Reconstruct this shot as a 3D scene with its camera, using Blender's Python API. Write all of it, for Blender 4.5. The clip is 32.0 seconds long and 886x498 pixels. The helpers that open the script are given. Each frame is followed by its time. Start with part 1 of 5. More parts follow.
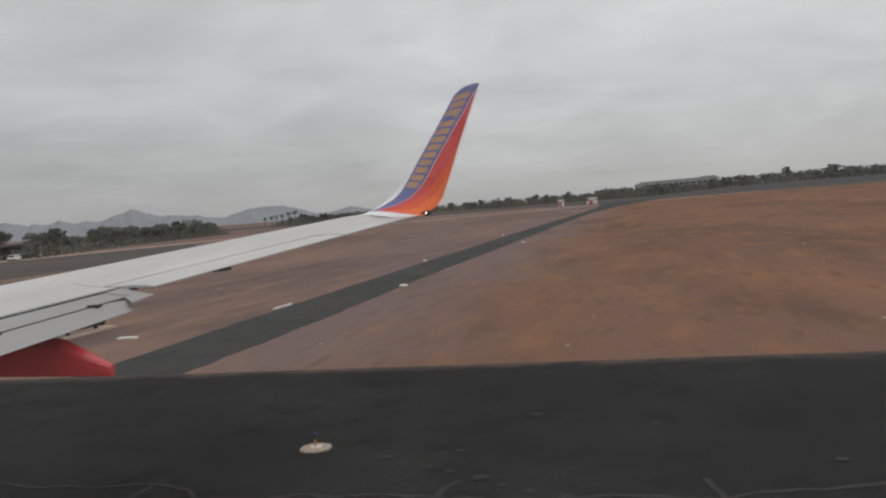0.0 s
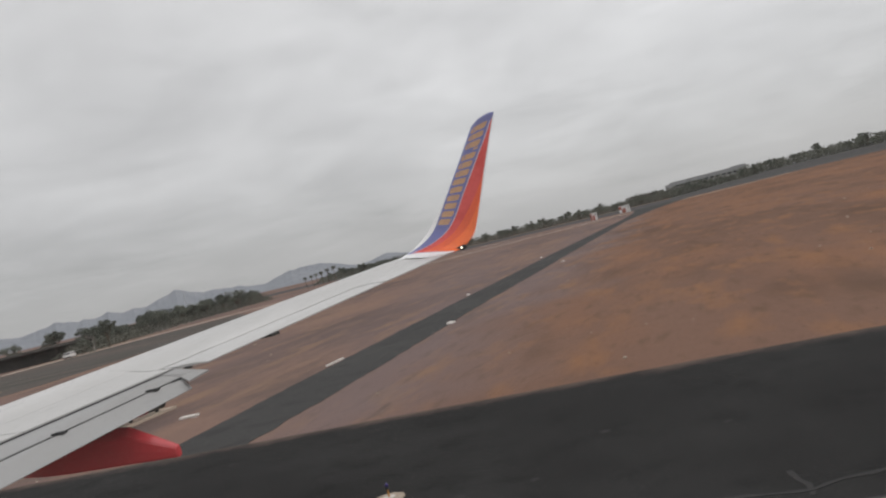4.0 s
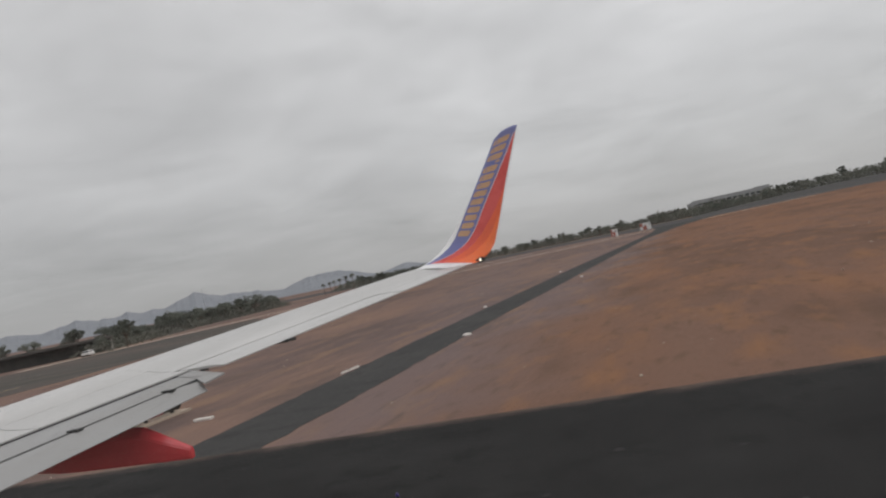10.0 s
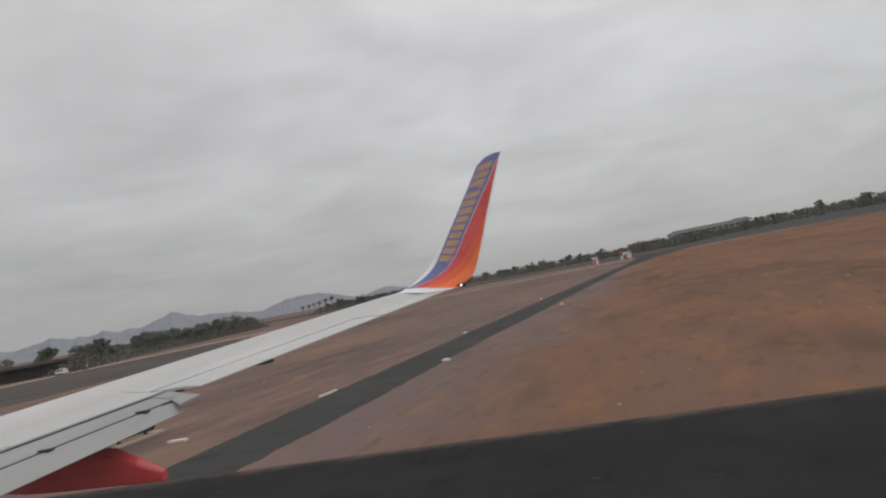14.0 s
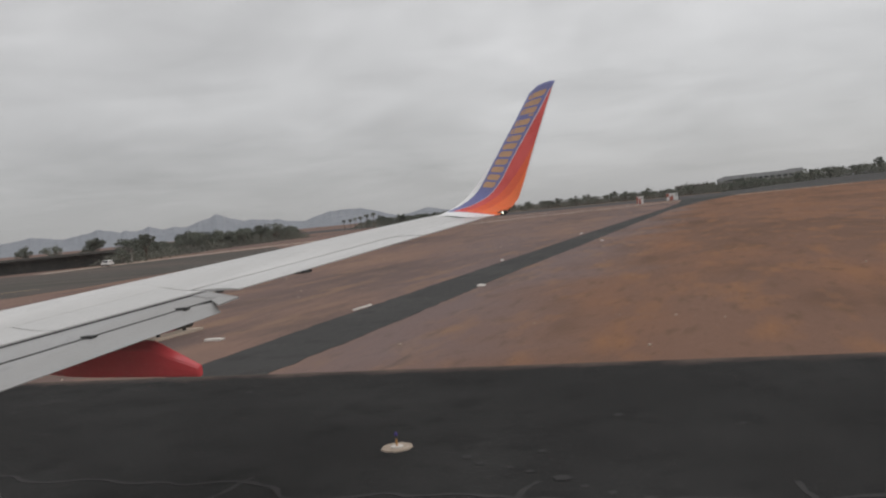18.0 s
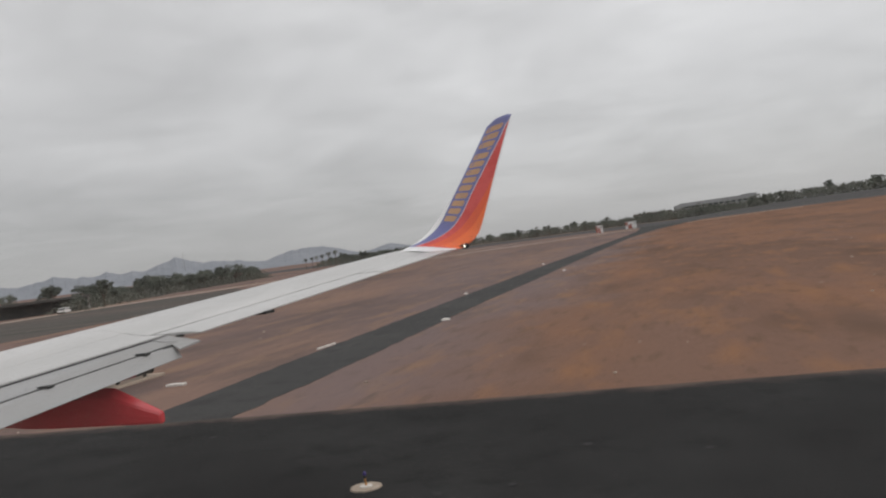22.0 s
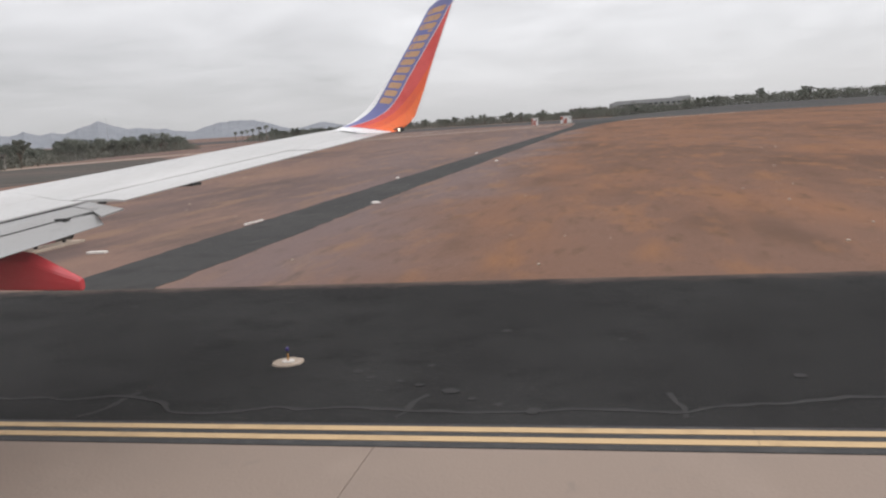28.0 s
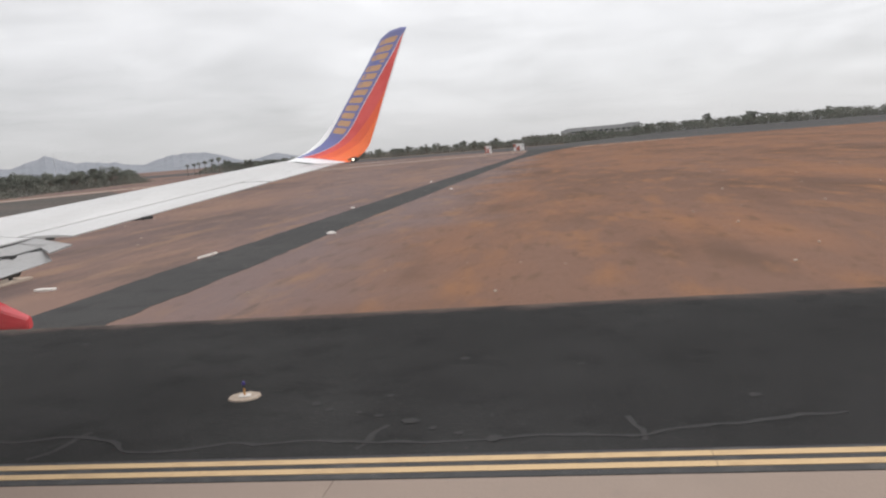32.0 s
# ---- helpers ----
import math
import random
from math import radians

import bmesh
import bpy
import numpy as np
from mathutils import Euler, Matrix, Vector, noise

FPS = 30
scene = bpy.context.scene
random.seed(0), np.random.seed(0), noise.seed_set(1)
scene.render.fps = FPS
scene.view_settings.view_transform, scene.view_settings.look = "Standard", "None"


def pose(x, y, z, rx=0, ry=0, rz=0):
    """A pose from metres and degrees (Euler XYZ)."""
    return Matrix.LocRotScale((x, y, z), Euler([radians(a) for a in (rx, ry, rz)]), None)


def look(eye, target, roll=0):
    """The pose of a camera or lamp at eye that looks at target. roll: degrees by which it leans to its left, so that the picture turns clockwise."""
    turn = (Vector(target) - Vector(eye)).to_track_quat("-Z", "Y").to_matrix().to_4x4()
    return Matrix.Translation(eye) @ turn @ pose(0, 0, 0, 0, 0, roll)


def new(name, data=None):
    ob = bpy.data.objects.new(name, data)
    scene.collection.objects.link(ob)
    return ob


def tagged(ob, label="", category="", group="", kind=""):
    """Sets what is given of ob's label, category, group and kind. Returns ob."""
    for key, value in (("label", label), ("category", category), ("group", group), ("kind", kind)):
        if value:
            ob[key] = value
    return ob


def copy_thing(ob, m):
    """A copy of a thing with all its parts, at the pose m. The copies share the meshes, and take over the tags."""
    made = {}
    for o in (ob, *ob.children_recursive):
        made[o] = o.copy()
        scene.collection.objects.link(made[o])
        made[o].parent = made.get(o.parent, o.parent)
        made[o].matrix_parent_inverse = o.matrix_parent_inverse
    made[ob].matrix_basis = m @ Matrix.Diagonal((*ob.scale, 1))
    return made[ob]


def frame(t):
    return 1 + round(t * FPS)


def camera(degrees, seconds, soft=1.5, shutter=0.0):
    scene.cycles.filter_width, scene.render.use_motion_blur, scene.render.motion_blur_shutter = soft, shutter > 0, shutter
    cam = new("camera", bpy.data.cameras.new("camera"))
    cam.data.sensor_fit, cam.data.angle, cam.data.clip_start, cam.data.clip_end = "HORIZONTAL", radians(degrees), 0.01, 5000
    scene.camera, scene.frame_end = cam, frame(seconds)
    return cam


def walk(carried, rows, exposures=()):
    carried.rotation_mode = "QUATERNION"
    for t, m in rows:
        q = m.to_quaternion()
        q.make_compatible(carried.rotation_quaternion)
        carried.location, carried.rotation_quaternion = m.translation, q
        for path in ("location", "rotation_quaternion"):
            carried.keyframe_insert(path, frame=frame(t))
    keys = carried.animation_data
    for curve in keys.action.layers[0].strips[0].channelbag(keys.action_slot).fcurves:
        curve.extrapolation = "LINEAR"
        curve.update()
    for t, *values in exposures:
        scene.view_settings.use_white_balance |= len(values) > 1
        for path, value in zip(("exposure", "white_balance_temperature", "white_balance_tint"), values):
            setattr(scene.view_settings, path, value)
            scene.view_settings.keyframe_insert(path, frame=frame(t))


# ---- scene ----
cam = camera(55.5, 32.0, soft=2.2)
EYE = (5.6, 0.0, 3.7)
# seconds and the camera's turn in degrees (Euler XYZ); it is held at one cabin window
TURNS = [
    (0, 87.18, 4.43, 13.08),
    (0.5, 88.38, 9.22, 14.63),
    (1, 91.58, 13.70, 12.61),
    (1.5, 93.91, 17.12, 12.19),
    (2, 92.53, 16.08, 13.00),
    (2.5, 92.30, 14.60, 12.41),
    (3, 91.08, 14.07, 12.24),
    (3.5, 88.00, 11.42, 12.67),
    (4, 89.92, 13.56, 15.50),
    (4.5, 89.59, 10.56, 15.98),
    (6.5, 93.75, 10.32, 15.96),
    (7, 92.58, 10.51, 16.54),
    (7.5, 91.10, 11.70, 16.63),
    (8, 92.58, 11.72, 17.49),
    (8.5, 93.36, 11.68, 17.29),
    (9, 92.60, 11.62, 15.85),
    (9.5, 93.89, 12.12, 15.92),
    (10, 90.96, 11.66, 16.81),
    (10.5, 91.78, 10.95, 15.64),
    (11, 91.45, 9.76, 16.64),
    (11.5, 93.33, 10.79, 17.78),
    (12, 92.84, 10.68, 17.18),
    (12.5, 93.27, 11.19, 17.00),
    (13, 93.71, 11.98, 17.11),
    (13.5, 92.58, 11.33, 16.36),
    (15.5, 93.16, 9.23, 14.34),
    (16, 94.88, 9.56, 17.69),
    (16.5, 93.18, 6.05, 19.05),
    (17, 90.64, 7.78, 17.61),
    (17.5, 88.72, 5.43, 17.95),
    (18, 87.63, 5.56, 18.31),
    (18.5, 90.78, 5.81, 17.50),
    (19, 89.87, 5.57, 16.68),
    (19.5, 90.22, 6.94, 16.62),
    (20, 89.67, 7.20, 16.26),
    (20.5, 90.07, 7.39, 16.20),
    (21, 89.58, 7.81, 15.90),
    (21.5, 90.19, 6.19, 16.05),
    (22, 89.70, 7.42, 15.71),
    (22.5, 90.14, 6.27, 15.62),
    (23, 89.41, 7.22, 14.92),
    (23.5, 89.65, 6.28, 14.75),
    (24, 89.33, 6.17, 14.40),
    (24.5, 88.94, 4.91, 13.66),
    (25, 86.26, 3.70, 11.39),
    (25.5, 83.91, 2.65, 11.18),
    (26, 78.78, 1.48, 11.71),
    (26.5, 78.71, 1.85, 11.95),
    (28.5, 82.13, 3.87, 11.18),
    (29, 82.23, 3.98, 11.30),
    (29.5, 82.47, 4.00, 11.69),
    (30, 82.70, 4.55, 11.55),
    (30.5, 82.79, 4.53, 11.29),
    (31, 82.92, 5.20, 10.63),
    (31.5, 81.83, 4.98, 9.70),
    (32, 83.18, 4.47, 8.17),
]
walk(cam, [(t, pose(*EYE, rx, ry, rz)) for t, rx, ry, rz in TURNS],
     exposures=[(0, -0.1, 6500, 10), (0.5, 0.02, 6500, 10), (1, 0.12, 6500, 10), (1.5, 0.04, 6500, 10), (2, -0.08, 6500, 10), (3, -0.15, 6500, 10), (4, 0.05, 6500, 10), (7, -0.12, 6500, 10), (13, -0.12, 6500, 10), (15.5, -0.2, 6500, 10), (16, -0.22, 6500, 10), (17, -0.25, 6500, 10), (18, -0.05, 6500, 10), (24, 0.02, 6500, 10), (25, 0.24, 6500, 10), (26, 0.38, 6500, 10), (28.5, 0.5, 6420, 12), (32, 0.55, 6450, 11)])

# ---- sky and sun ----
world = bpy.data.worlds.new("overcast_sky")
scene.world = world
world.use_nodes = True


def build_sky():
    nt = world.node_tree
    N, L = nt.nodes, nt.links
    N.clear()

    def node(kind, **kw):
        n = N.new(kind)
        for k, v in kw.items():
            n.inputs[k].default_value = v
        return n

    def calc(op, a, b=None, clamp=False):
        n = N.new("ShaderNodeMath")
        n.operation, n.use_clamp = op, clamp
        for i, v in enumerate((a, b)):
            if v is None:
                continue
            if isinstance(v, (int, float)):
                n.inputs[i].default_value = v
            else:
                L.new(v, n.inputs[i])
        return n.outputs[0]

    tc = N.new("ShaderNodeTexCoord")
    sep = N.new("ShaderNodeSeparateXYZ")
    L.new(tc.outputs["Generated"], sep.inputs[0])
    x, y, z = sep.outputs
    lift = calc("ADD", calc("MAXIMUM", z, 0.0), 0.15)
    flat = N.new("ShaderNodeCombineXYZ")
    L.new(calc("DIVIDE", x, lift), flat.inputs[0])
    L.new(calc("DIVIDE", y, lift), flat.inputs[1])
    layers = []
    for scale, detail, rough, warp in ((0.42, 3, 0.5, 0.8), (1.05, 5, 0.55, 1.0), (3.1, 6, 0.62, 0.6)):
        n = node("ShaderNodeTexNoise", Scale=scale, Detail=detail, Roughness=rough, Distortion=warp)
        L.new(flat.outputs[0], n.inputs["Vector"])
        layers.append(n.outputs["Fac"])
    cloud = calc("ADD", calc("ADD", calc("MULTIPLY", layers[0], 0.48), calc("MULTIPLY", layers[1], 0.36)), calc("MULTIPLY", layers[2], 0.16))
    band = N.new("ShaderNodeMapRange")
    band.inputs["From Min"].default_value, band.inputs["From Max"].default_value = 0.36, 0.64
    band.inputs["To Min"].default_value, band.inputs["To Max"].default_value = 0.80, 1.20
    L.new(cloud, band.inputs["Value"])
    # brighter overhead and towards the veiled sun, even and pale along the horizon
    up = calc("POWER", calc("MAXIMUM", z, 0.0), 0.75)
    fade = calc("MULTIPLY", calc("MULTIPLY", up, 7.0), 1.0, True)
    soft = N.new("ShaderNodeMix")
    soft.data_type = "FLOAT"
    L.new(fade, soft.inputs[0])
    soft.inputs[2].default_value = 0.97
    L.new(band.outputs[0], soft.inputs[3])
    level = calc("ADD", calc("ADD", calc("MULTIPLY", up, 0.67), 0.43), calc("MULTIPLY", x, 0.10))
    value = calc("MULTIPLY", level, soft.outputs[0])
    tint = N.new("ShaderNodeCombineColor")
    L.new(calc("MULTIPLY", value, 1.0), tint.inputs[0])
    L.new(calc("MULTIPLY", value, 1.0), tint.inputs[1])
    L.new(calc("MULTIPLY", value, 1.005), tint.inputs[2])
    clouds = node("ShaderNodeBackground", Strength=1.0)
    L.new(tint.outputs[0], clouds.inputs["Color"])
    air = N.new("ShaderNodeTexSky")
    air.sky_type, air.sun_disc = "NISHITA", False
    air.sun_elevation, air.sun_rotation = radians(52), radians(60)
    blue = node("ShaderNodeBackground", Strength=0.004)
    L.new(air.outputs[0], blue.inputs["Color"])
    both = N.new("ShaderNodeAddShader")
    L.new(clouds.outputs[0], both.inputs[0])
    L.new(blue.outputs[0], both.inputs[1])
    out = N.new("ShaderNodeOutputWorld")
    L.new(both.outputs[0], out.inputs[0])


build_sky()
sun_data = bpy.data.lights.new("veiled_sun", "SUN")
sun_data.energy, sun_data.angle, sun_data.color = 0.5, radians(35), (1.0, 0.96, 0.91)
sun = new("veiled_sun", sun_data)
sun.matrix_world = look((60, 35, 90), (0, 0, 0))


# ---- materials ----
def mat(name, base, rough=0.8, metal=0.0, vary=(), bump=(), spec=0.3, stretch=(1, 1, 1), random_tone=0.0, glow=None):
    """vary: rows of (scale, colour, from, to, detail): the noise at that scale per metre mixes in the colour between the two thresholds.
    bump: (scale, strength)."""
    m = bpy.data.materials.new(name)
    m.use_nodes = True
    nt = m.node_tree
    N, L = nt.nodes, nt.links
    b = N["Principled BSDF"]
    b.inputs["Roughness"].default_value, b.inputs["Metallic"].default_value = rough, metal
    b.inputs["Specular IOR Level"].default_value = spec
    tc = N.new("ShaderNodeTexCoord")
    mp = N.new("ShaderNodeMapping")
    mp.inputs["Scale"].default_value = stretch
    L.new(tc.outputs["Object"], mp.inputs["Vector"])
    col = N.new("ShaderNodeRGB")
    col.outputs[0].default_value = (*base, 1)
    last = col.outputs[0]
    for scale, colour, lo, hi, detail in vary:
        n = N.new("ShaderNodeTexNoise")
        n.inputs["Scale"].default_value, n.inputs["Detail"].default_value = scale, detail
        n.inputs["Roughness"].default_value = 0.6
        L.new(mp.outputs[0], n.inputs["Vector"])
        r = N.new("ShaderNodeMapRange")
        r.inputs["From Min"].default_value, r.inputs["From Max"].default_value = lo, hi
        L.new(n.outputs["Fac"], r.inputs["Value"])
        mx = N.new("ShaderNodeMix")
        mx.data_type = "RGBA"
        L.new(r.outputs[0], mx.inputs[0])
        L.new(last, mx.inputs[6])
        mx.inputs[7].default_value = (*colour, 1)
        last = mx.outputs[2]
    if random_tone:
        info = N.new("ShaderNodeObjectInfo")
        r = N.new("ShaderNodeMapRange")
        r.inputs["To Min"].default_value, r.inputs["To Max"].default_value = 1 - random_tone, 1 + random_tone
        L.new(info.outputs["Random"], r.inputs["Value"])
        hs = N.new("ShaderNodeHueSaturation")
        L.new(r.outputs[0], hs.inputs["Value"])
        L.new(last, hs.inputs["Color"])
        last = hs.outputs[0]
    L.new(last, b.inputs["Base Color"])
    if bump:
        n = N.new("ShaderNodeTexNoise")
        n.inputs["Scale"].default_value, n.inputs["Detail"].default_value = bump[0], 4
        L.new(mp.outputs[0], n.inputs["Vector"])
        bp = N.new("ShaderNodeBump")
        bp.inputs["Strength"].default_value, bp.inputs["Distance"].default_value = bump[1], 0.02
        L.new(n.outputs["Fac"], bp.inputs["Height"])
        L.new(bp.outputs[0], b.inputs["Normal"])
    if glow:
        b.inputs["Emission Color"].default_value = (*glow[:3], 1)
        b.inputs["Emission Strength"].default_value = glow[3]
    return m


DIRT = mat("desert_dirt", (0.158, 0.115, 0.108), 1.0, stretch=(1.0, 0.26, 1.0), spec=0.02, vary=(
    (0.016, (0.174, 0.117, 0.101), 0.42, 0.58, 3),
    (0.055, (0.104, 0.078, 0.073), 0.45, 0.68, 4),
    (0.090, (0.204, 0.131, 0.103), 0.49, 0.64, 5),
    (0.22, (0.104, 0.078, 0.070), 0.54, 0.74, 6),
    (0.55, (0.208, 0.134, 0.098), 0.51, 0.68, 7),
    (1.6, (0.114, 0.087, 0.075), 0.55, 0.74, 8),
    (7.0, (0.106, 0.082, 0.073), 0.58, 0.78, 8)), bump=(3.0, 0.5))


def redden(m):
    """Drier, more orange ground on the far side of the service road, with a ragged border."""
    nt = m.node_tree
    N, L = nt.nodes, nt.links
    b = N["Principled BSDF"]
    old = b.inputs["Base Color"].links[0].from_socket
    tc = N.new("ShaderNodeTexCoord")
    sep = N.new("ShaderNodeSeparateXYZ")
    L.new(tc.outputs["Object"], sep.inputs[0])
    n = N.new("ShaderNodeTexNoise")
    n.inputs["Scale"].default_value, n.inputs["Detail"].default_value = 0.05, 5
    L.new(tc.outputs["Object"], n.inputs["Vector"])
    mul = N.new("ShaderNodeMath")
    mul.operation = "MULTIPLY_ADD"
    mul.inputs[1].default_value, mul.inputs[2].default_value = 22.0, -11.0
    L.new(n.outputs["Fac"], mul.inputs[0])
    add = N.new("ShaderNodeMath")
    add.operation = "ADD"
    L.new(sep.outputs[0], add.inputs[0])
    L.new(mul.outputs[0], add.inputs[1])
    r = N.new("ShaderNodeMapRange")
    r.inputs["From Min"].default_value, r.inputs["From Max"].default_value = -5.0, 2.0
    r.inputs["To Max"].default_value = 0.68
    L.new(add.outputs[0], r.inputs["Value"])
    mx = N.new("ShaderNodeMix")
    mx.data_type, mx.blend_type = "RGBA", "MULTIPLY"
    L.new(r.outputs[0], mx.inputs[0])
    L.new(old, mx.inputs[6])
    mx.inputs[7].default_value = (1.04, 0.76, 0.49, 1)
    L.new(mx.outputs[2], b.inputs["Base Color"])


redden(DIRT)
ASPHALT = mat("asphalt", (0.0230, 0.0225, 0.0223), 1.0, spec=0.02, vary=(
    (0.12, (0.033, 0.0325, 0.032), 0.45, 0.65, 5), (0.9, (0.0185, 0.018, 0.018), 0.52, 0.70, 8),
    (9.0, (0.042, 0.0415, 0.041), 0.60, 0.80, 4)), bump=(30, 0.4))


def dusty_edge(m, y0, y1, colour):
    """Blown dust thinning out over the pavement's edge beside the dirt, in ragged tongues."""
    nt = m.node_tree
    N, L = nt.nodes, nt.links
    b = N["Principled BSDF"]
    old = b.inputs["Base Color"].links[0].from_socket
    tc = N.new("ShaderNodeTexCoord")
    sep = N.new("ShaderNodeSeparateXYZ")
    L.new(tc.outputs["Object"], sep.inputs[0])
    n = N.new("ShaderNodeTexNoise")
    n.inputs["Scale"].default_value, n.inputs["Detail"].default_value, n.inputs["Roughness"].default_value = 0.7, 8, 0.7
    L.new(tc.outputs["Object"], n.inputs["Vector"])
    wav = N.new("ShaderNodeMath")
    wav.operation = "MULTIPLY_ADD"
    wav.inputs[1].default_value, wav.inputs[2].default_value = 1.6, -0.8
    L.new(n.outputs["Fac"], wav.inputs[0])
    add = N.new("ShaderNodeMath")
    add.operation = "ADD"
    L.new(sep.outputs[1], add.inputs[0])
    L.new(wav.outputs[0], add.inputs[1])
    r = N.new("ShaderNodeMapRange")
    r.interpolation_type = "SMOOTHSTEP"
    r.inputs["From Min"].default_value, r.inputs["From Max"].default_value = y0, y1
    r.inputs["To Max"].default_value = 0.75
    L.new(add.outputs[0], r.inputs["Value"])
    mx = N.new("ShaderNodeMix")
    mx.data_type = "RGBA"
    L.new(r.outputs[0], mx.inputs[0])
    L.new(old, mx.inputs[6])
    mx.inputs[7].default_value = (*colour, 1)
    L.new(mx.outputs[2], b.inputs["Base Color"])


dusty_edge(ASPHALT, 18.3, 19.3, (0.13, 0.095, 0.08))
OLD_ASPHALT = mat("weathered_asphalt", (0.075, 0.073, 0.072), 1.0, spec=0.03, vary=(
    (0.05, (0.080, 0.076, 0.074), 0.45, 0.65, 5), (0.6, (0.048, 0.047, 0.047), 0.50, 0.70, 8)), bump=(20, 0.4))
ROAD_ASPHALT = mat("dark_road_asphalt", (0.054, 0.053, 0.052), 1.0, spec=0.03, vary=(
    (0.08, (0.064, 0.062, 0.060), 0.45, 0.65, 5), (0.8, (0.042, 0.0415, 0.041), 0.50, 0.70, 8)), bump=(20, 0.4))
PALE_ASPHALT = mat("bleached_asphalt", (0.084, 0.077, 0.070), 1.0, spec=0.03, stretch=(0.12, 1.0, 1.0), vary=(
    (0.06, (0.112, 0.090, 0.080), 0.46, 0.60, 4), (0.16, (0.066, 0.064, 0.057), 0.48, 0.64, 5), (1.2, (0.092, 0.078, 0.070), 0.50, 0.70, 8)), bump=(20, 0.4))
CONCRETE = mat("taxiway_concrete", (0.255, 0.200, 0.165), 0.95, spec=0.06, random_tone=0.05, vary=(
    (0.10, (0.22, 0.175, 0.147), 0.45, 0.66, 5), (0.5, (0.28, 0.222, 0.184), 0.52, 0.70, 7),
    (3.0, (0.205, 0.165, 0.142), 0.60, 0.78, 8)), bump=(25, 0.3))
PAD = mat("pale_concrete", (0.38, 0.31, 0.245), 0.85, spec=0.2, vary=((0.8, (0.37, 0.30, 0.24), 0.48, 0.68, 7),
                                                                      (5.0, (0.50, 0.43, 0.36), 0.55, 0.75, 6)), bump=(25, 0.3))
YELLOW = mat("marking_yellow", (0.58, 0.335, 0.06), 0.8, spec=0.2, vary=((1.6, (0.50, 0.29, 0.075), 0.50, 0.70, 8),
                                                                         (14, (0.36, 0.23, 0.09), 0.62, 0.78, 8)))
PALE_YELLOW = mat("faded_yellow", (0.49, 0.345, 0.19), 0.85, spec=0.2, vary=((2.0, (0.40, 0.275, 0.15), 0.50, 0.70, 8),))
BLACK_PAINT = mat("marking_black", (0.040, 0.0395, 0.040), 0.85, spec=0.2, vary=((2.0, (0.07, 0.068, 0.066), 0.5, 0.7, 8),))
RED_PAINT = mat("marking_red", (0.36, 0.075, 0.065), 0.85, spec=0.2, vary=((2.0, (0.28, 0.07, 0.06), 0.5, 0.7, 8),))
WHITE_PAINT = mat("marking_white", (0.62, 0.58, 0.54), 0.8, spec=0.2, vary=((3.0, (0.48, 0.44, 0.40), 0.5, 0.7, 8),))
CRACK = mat("crack_sealant", (0.041, 0.0405, 0.040), 1.0, spec=0.03, vary=((1.3, (0.038, 0.0375, 0.037), 0.45, 0.65, 6),))
WING_GREY = mat("wing_paint", (0.412, 0.405, 0.396), 0.36, spec=0.55, stretch=(1.0, 0.25, 1.0), vary=(
    (0.7, (0.49, 0.48, 0.47), 0.45, 0.65, 5), (5.0, (0.375, 0.37, 0.36), 0.60, 0.80, 7)))
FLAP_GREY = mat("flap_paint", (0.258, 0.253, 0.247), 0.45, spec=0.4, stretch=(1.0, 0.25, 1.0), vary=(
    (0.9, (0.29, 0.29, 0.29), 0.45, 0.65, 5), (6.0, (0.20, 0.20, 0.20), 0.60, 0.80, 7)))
SEAM_GREY = mat("seam_grey", (0.19, 0.19, 0.19), 0.9, vary=((4.0, (0.13, 0.13, 0.13), 0.5, 0.7, 4),))
# near-black that paints the shade in the wing's slots; dark fittings share it
GAP_DARK = mat("gap_dark", (0.03, 0.03, 0.03), 0.9, vary=((4.0, (0.05, 0.048, 0.045), 0.5, 0.7, 4),))
CANOE_RED = mat("fairing_red", (0.52, 0.056, 0.064), 0.24, spec=0.8, vary=((2.0, (0.47, 0.052, 0.058), 0.45, 0.65, 6),
                                                                          (14, (0.36, 0.05, 0.05), 0.64, 0.80, 6)))
LIV_BLUE = mat("livery_blue", (0.150, 0.158, 0.36), 0.35, spec=0.45, vary=((3.0, (0.16, 0.165, 0.33), 0.45, 0.65, 5),))
LIV_RED = mat("livery_red", (0.64, 0.085, 0.075), 0.35, spec=0.45, vary=((3.0, (0.57, 0.06, 0.05), 0.45, 0.65, 5),))
LIV_ORANGE = mat("livery_dark_orange", (0.74, 0.108, 0.034), 0.35, spec=0.45, vary=((3.0, (0.69, 0.105, 0.04), 0.45, 0.65, 5),))
LIV_LIGHT = mat("livery_orange", (0.84, 0.155, 0.034), 0.35, spec=0.45, vary=((3.0, (0.79, 0.155, 0.042), 0.45, 0.65, 5),))
LIV_GOLD = mat("livery_gold", (0.50, 0.30, 0.17), 0.45, spec=0.4, vary=((9.0, (0.42, 0.26, 0.17), 0.45, 0.65, 5),))
LIV_LINE = mat("livery_pinstripe", (0.55, 0.47, 0.52), 0.45, spec=0.4, vary=((9.0, (0.48, 0.42, 0.47), 0.45, 0.65, 5),))
WHITE_GLOSS = mat("gloss_white", (0.74, 0.74, 0.74), 0.35, spec=0.45, vary=((2.0, (0.68, 0.68, 0.68), 0.5, 0.7, 5),))
CABIN = mat("cabin_lining", (0.55, 0.54, 0.52), 0.7, vary=((3.0, (0.50, 0.49, 0.47), 0.5, 0.7, 5),))
RUBBER = mat("rubber", (0.03, 0.03, 0.03), 0.8, vary=((6.0, (0.045, 0.044, 0.043), 0.5, 0.7, 5),))
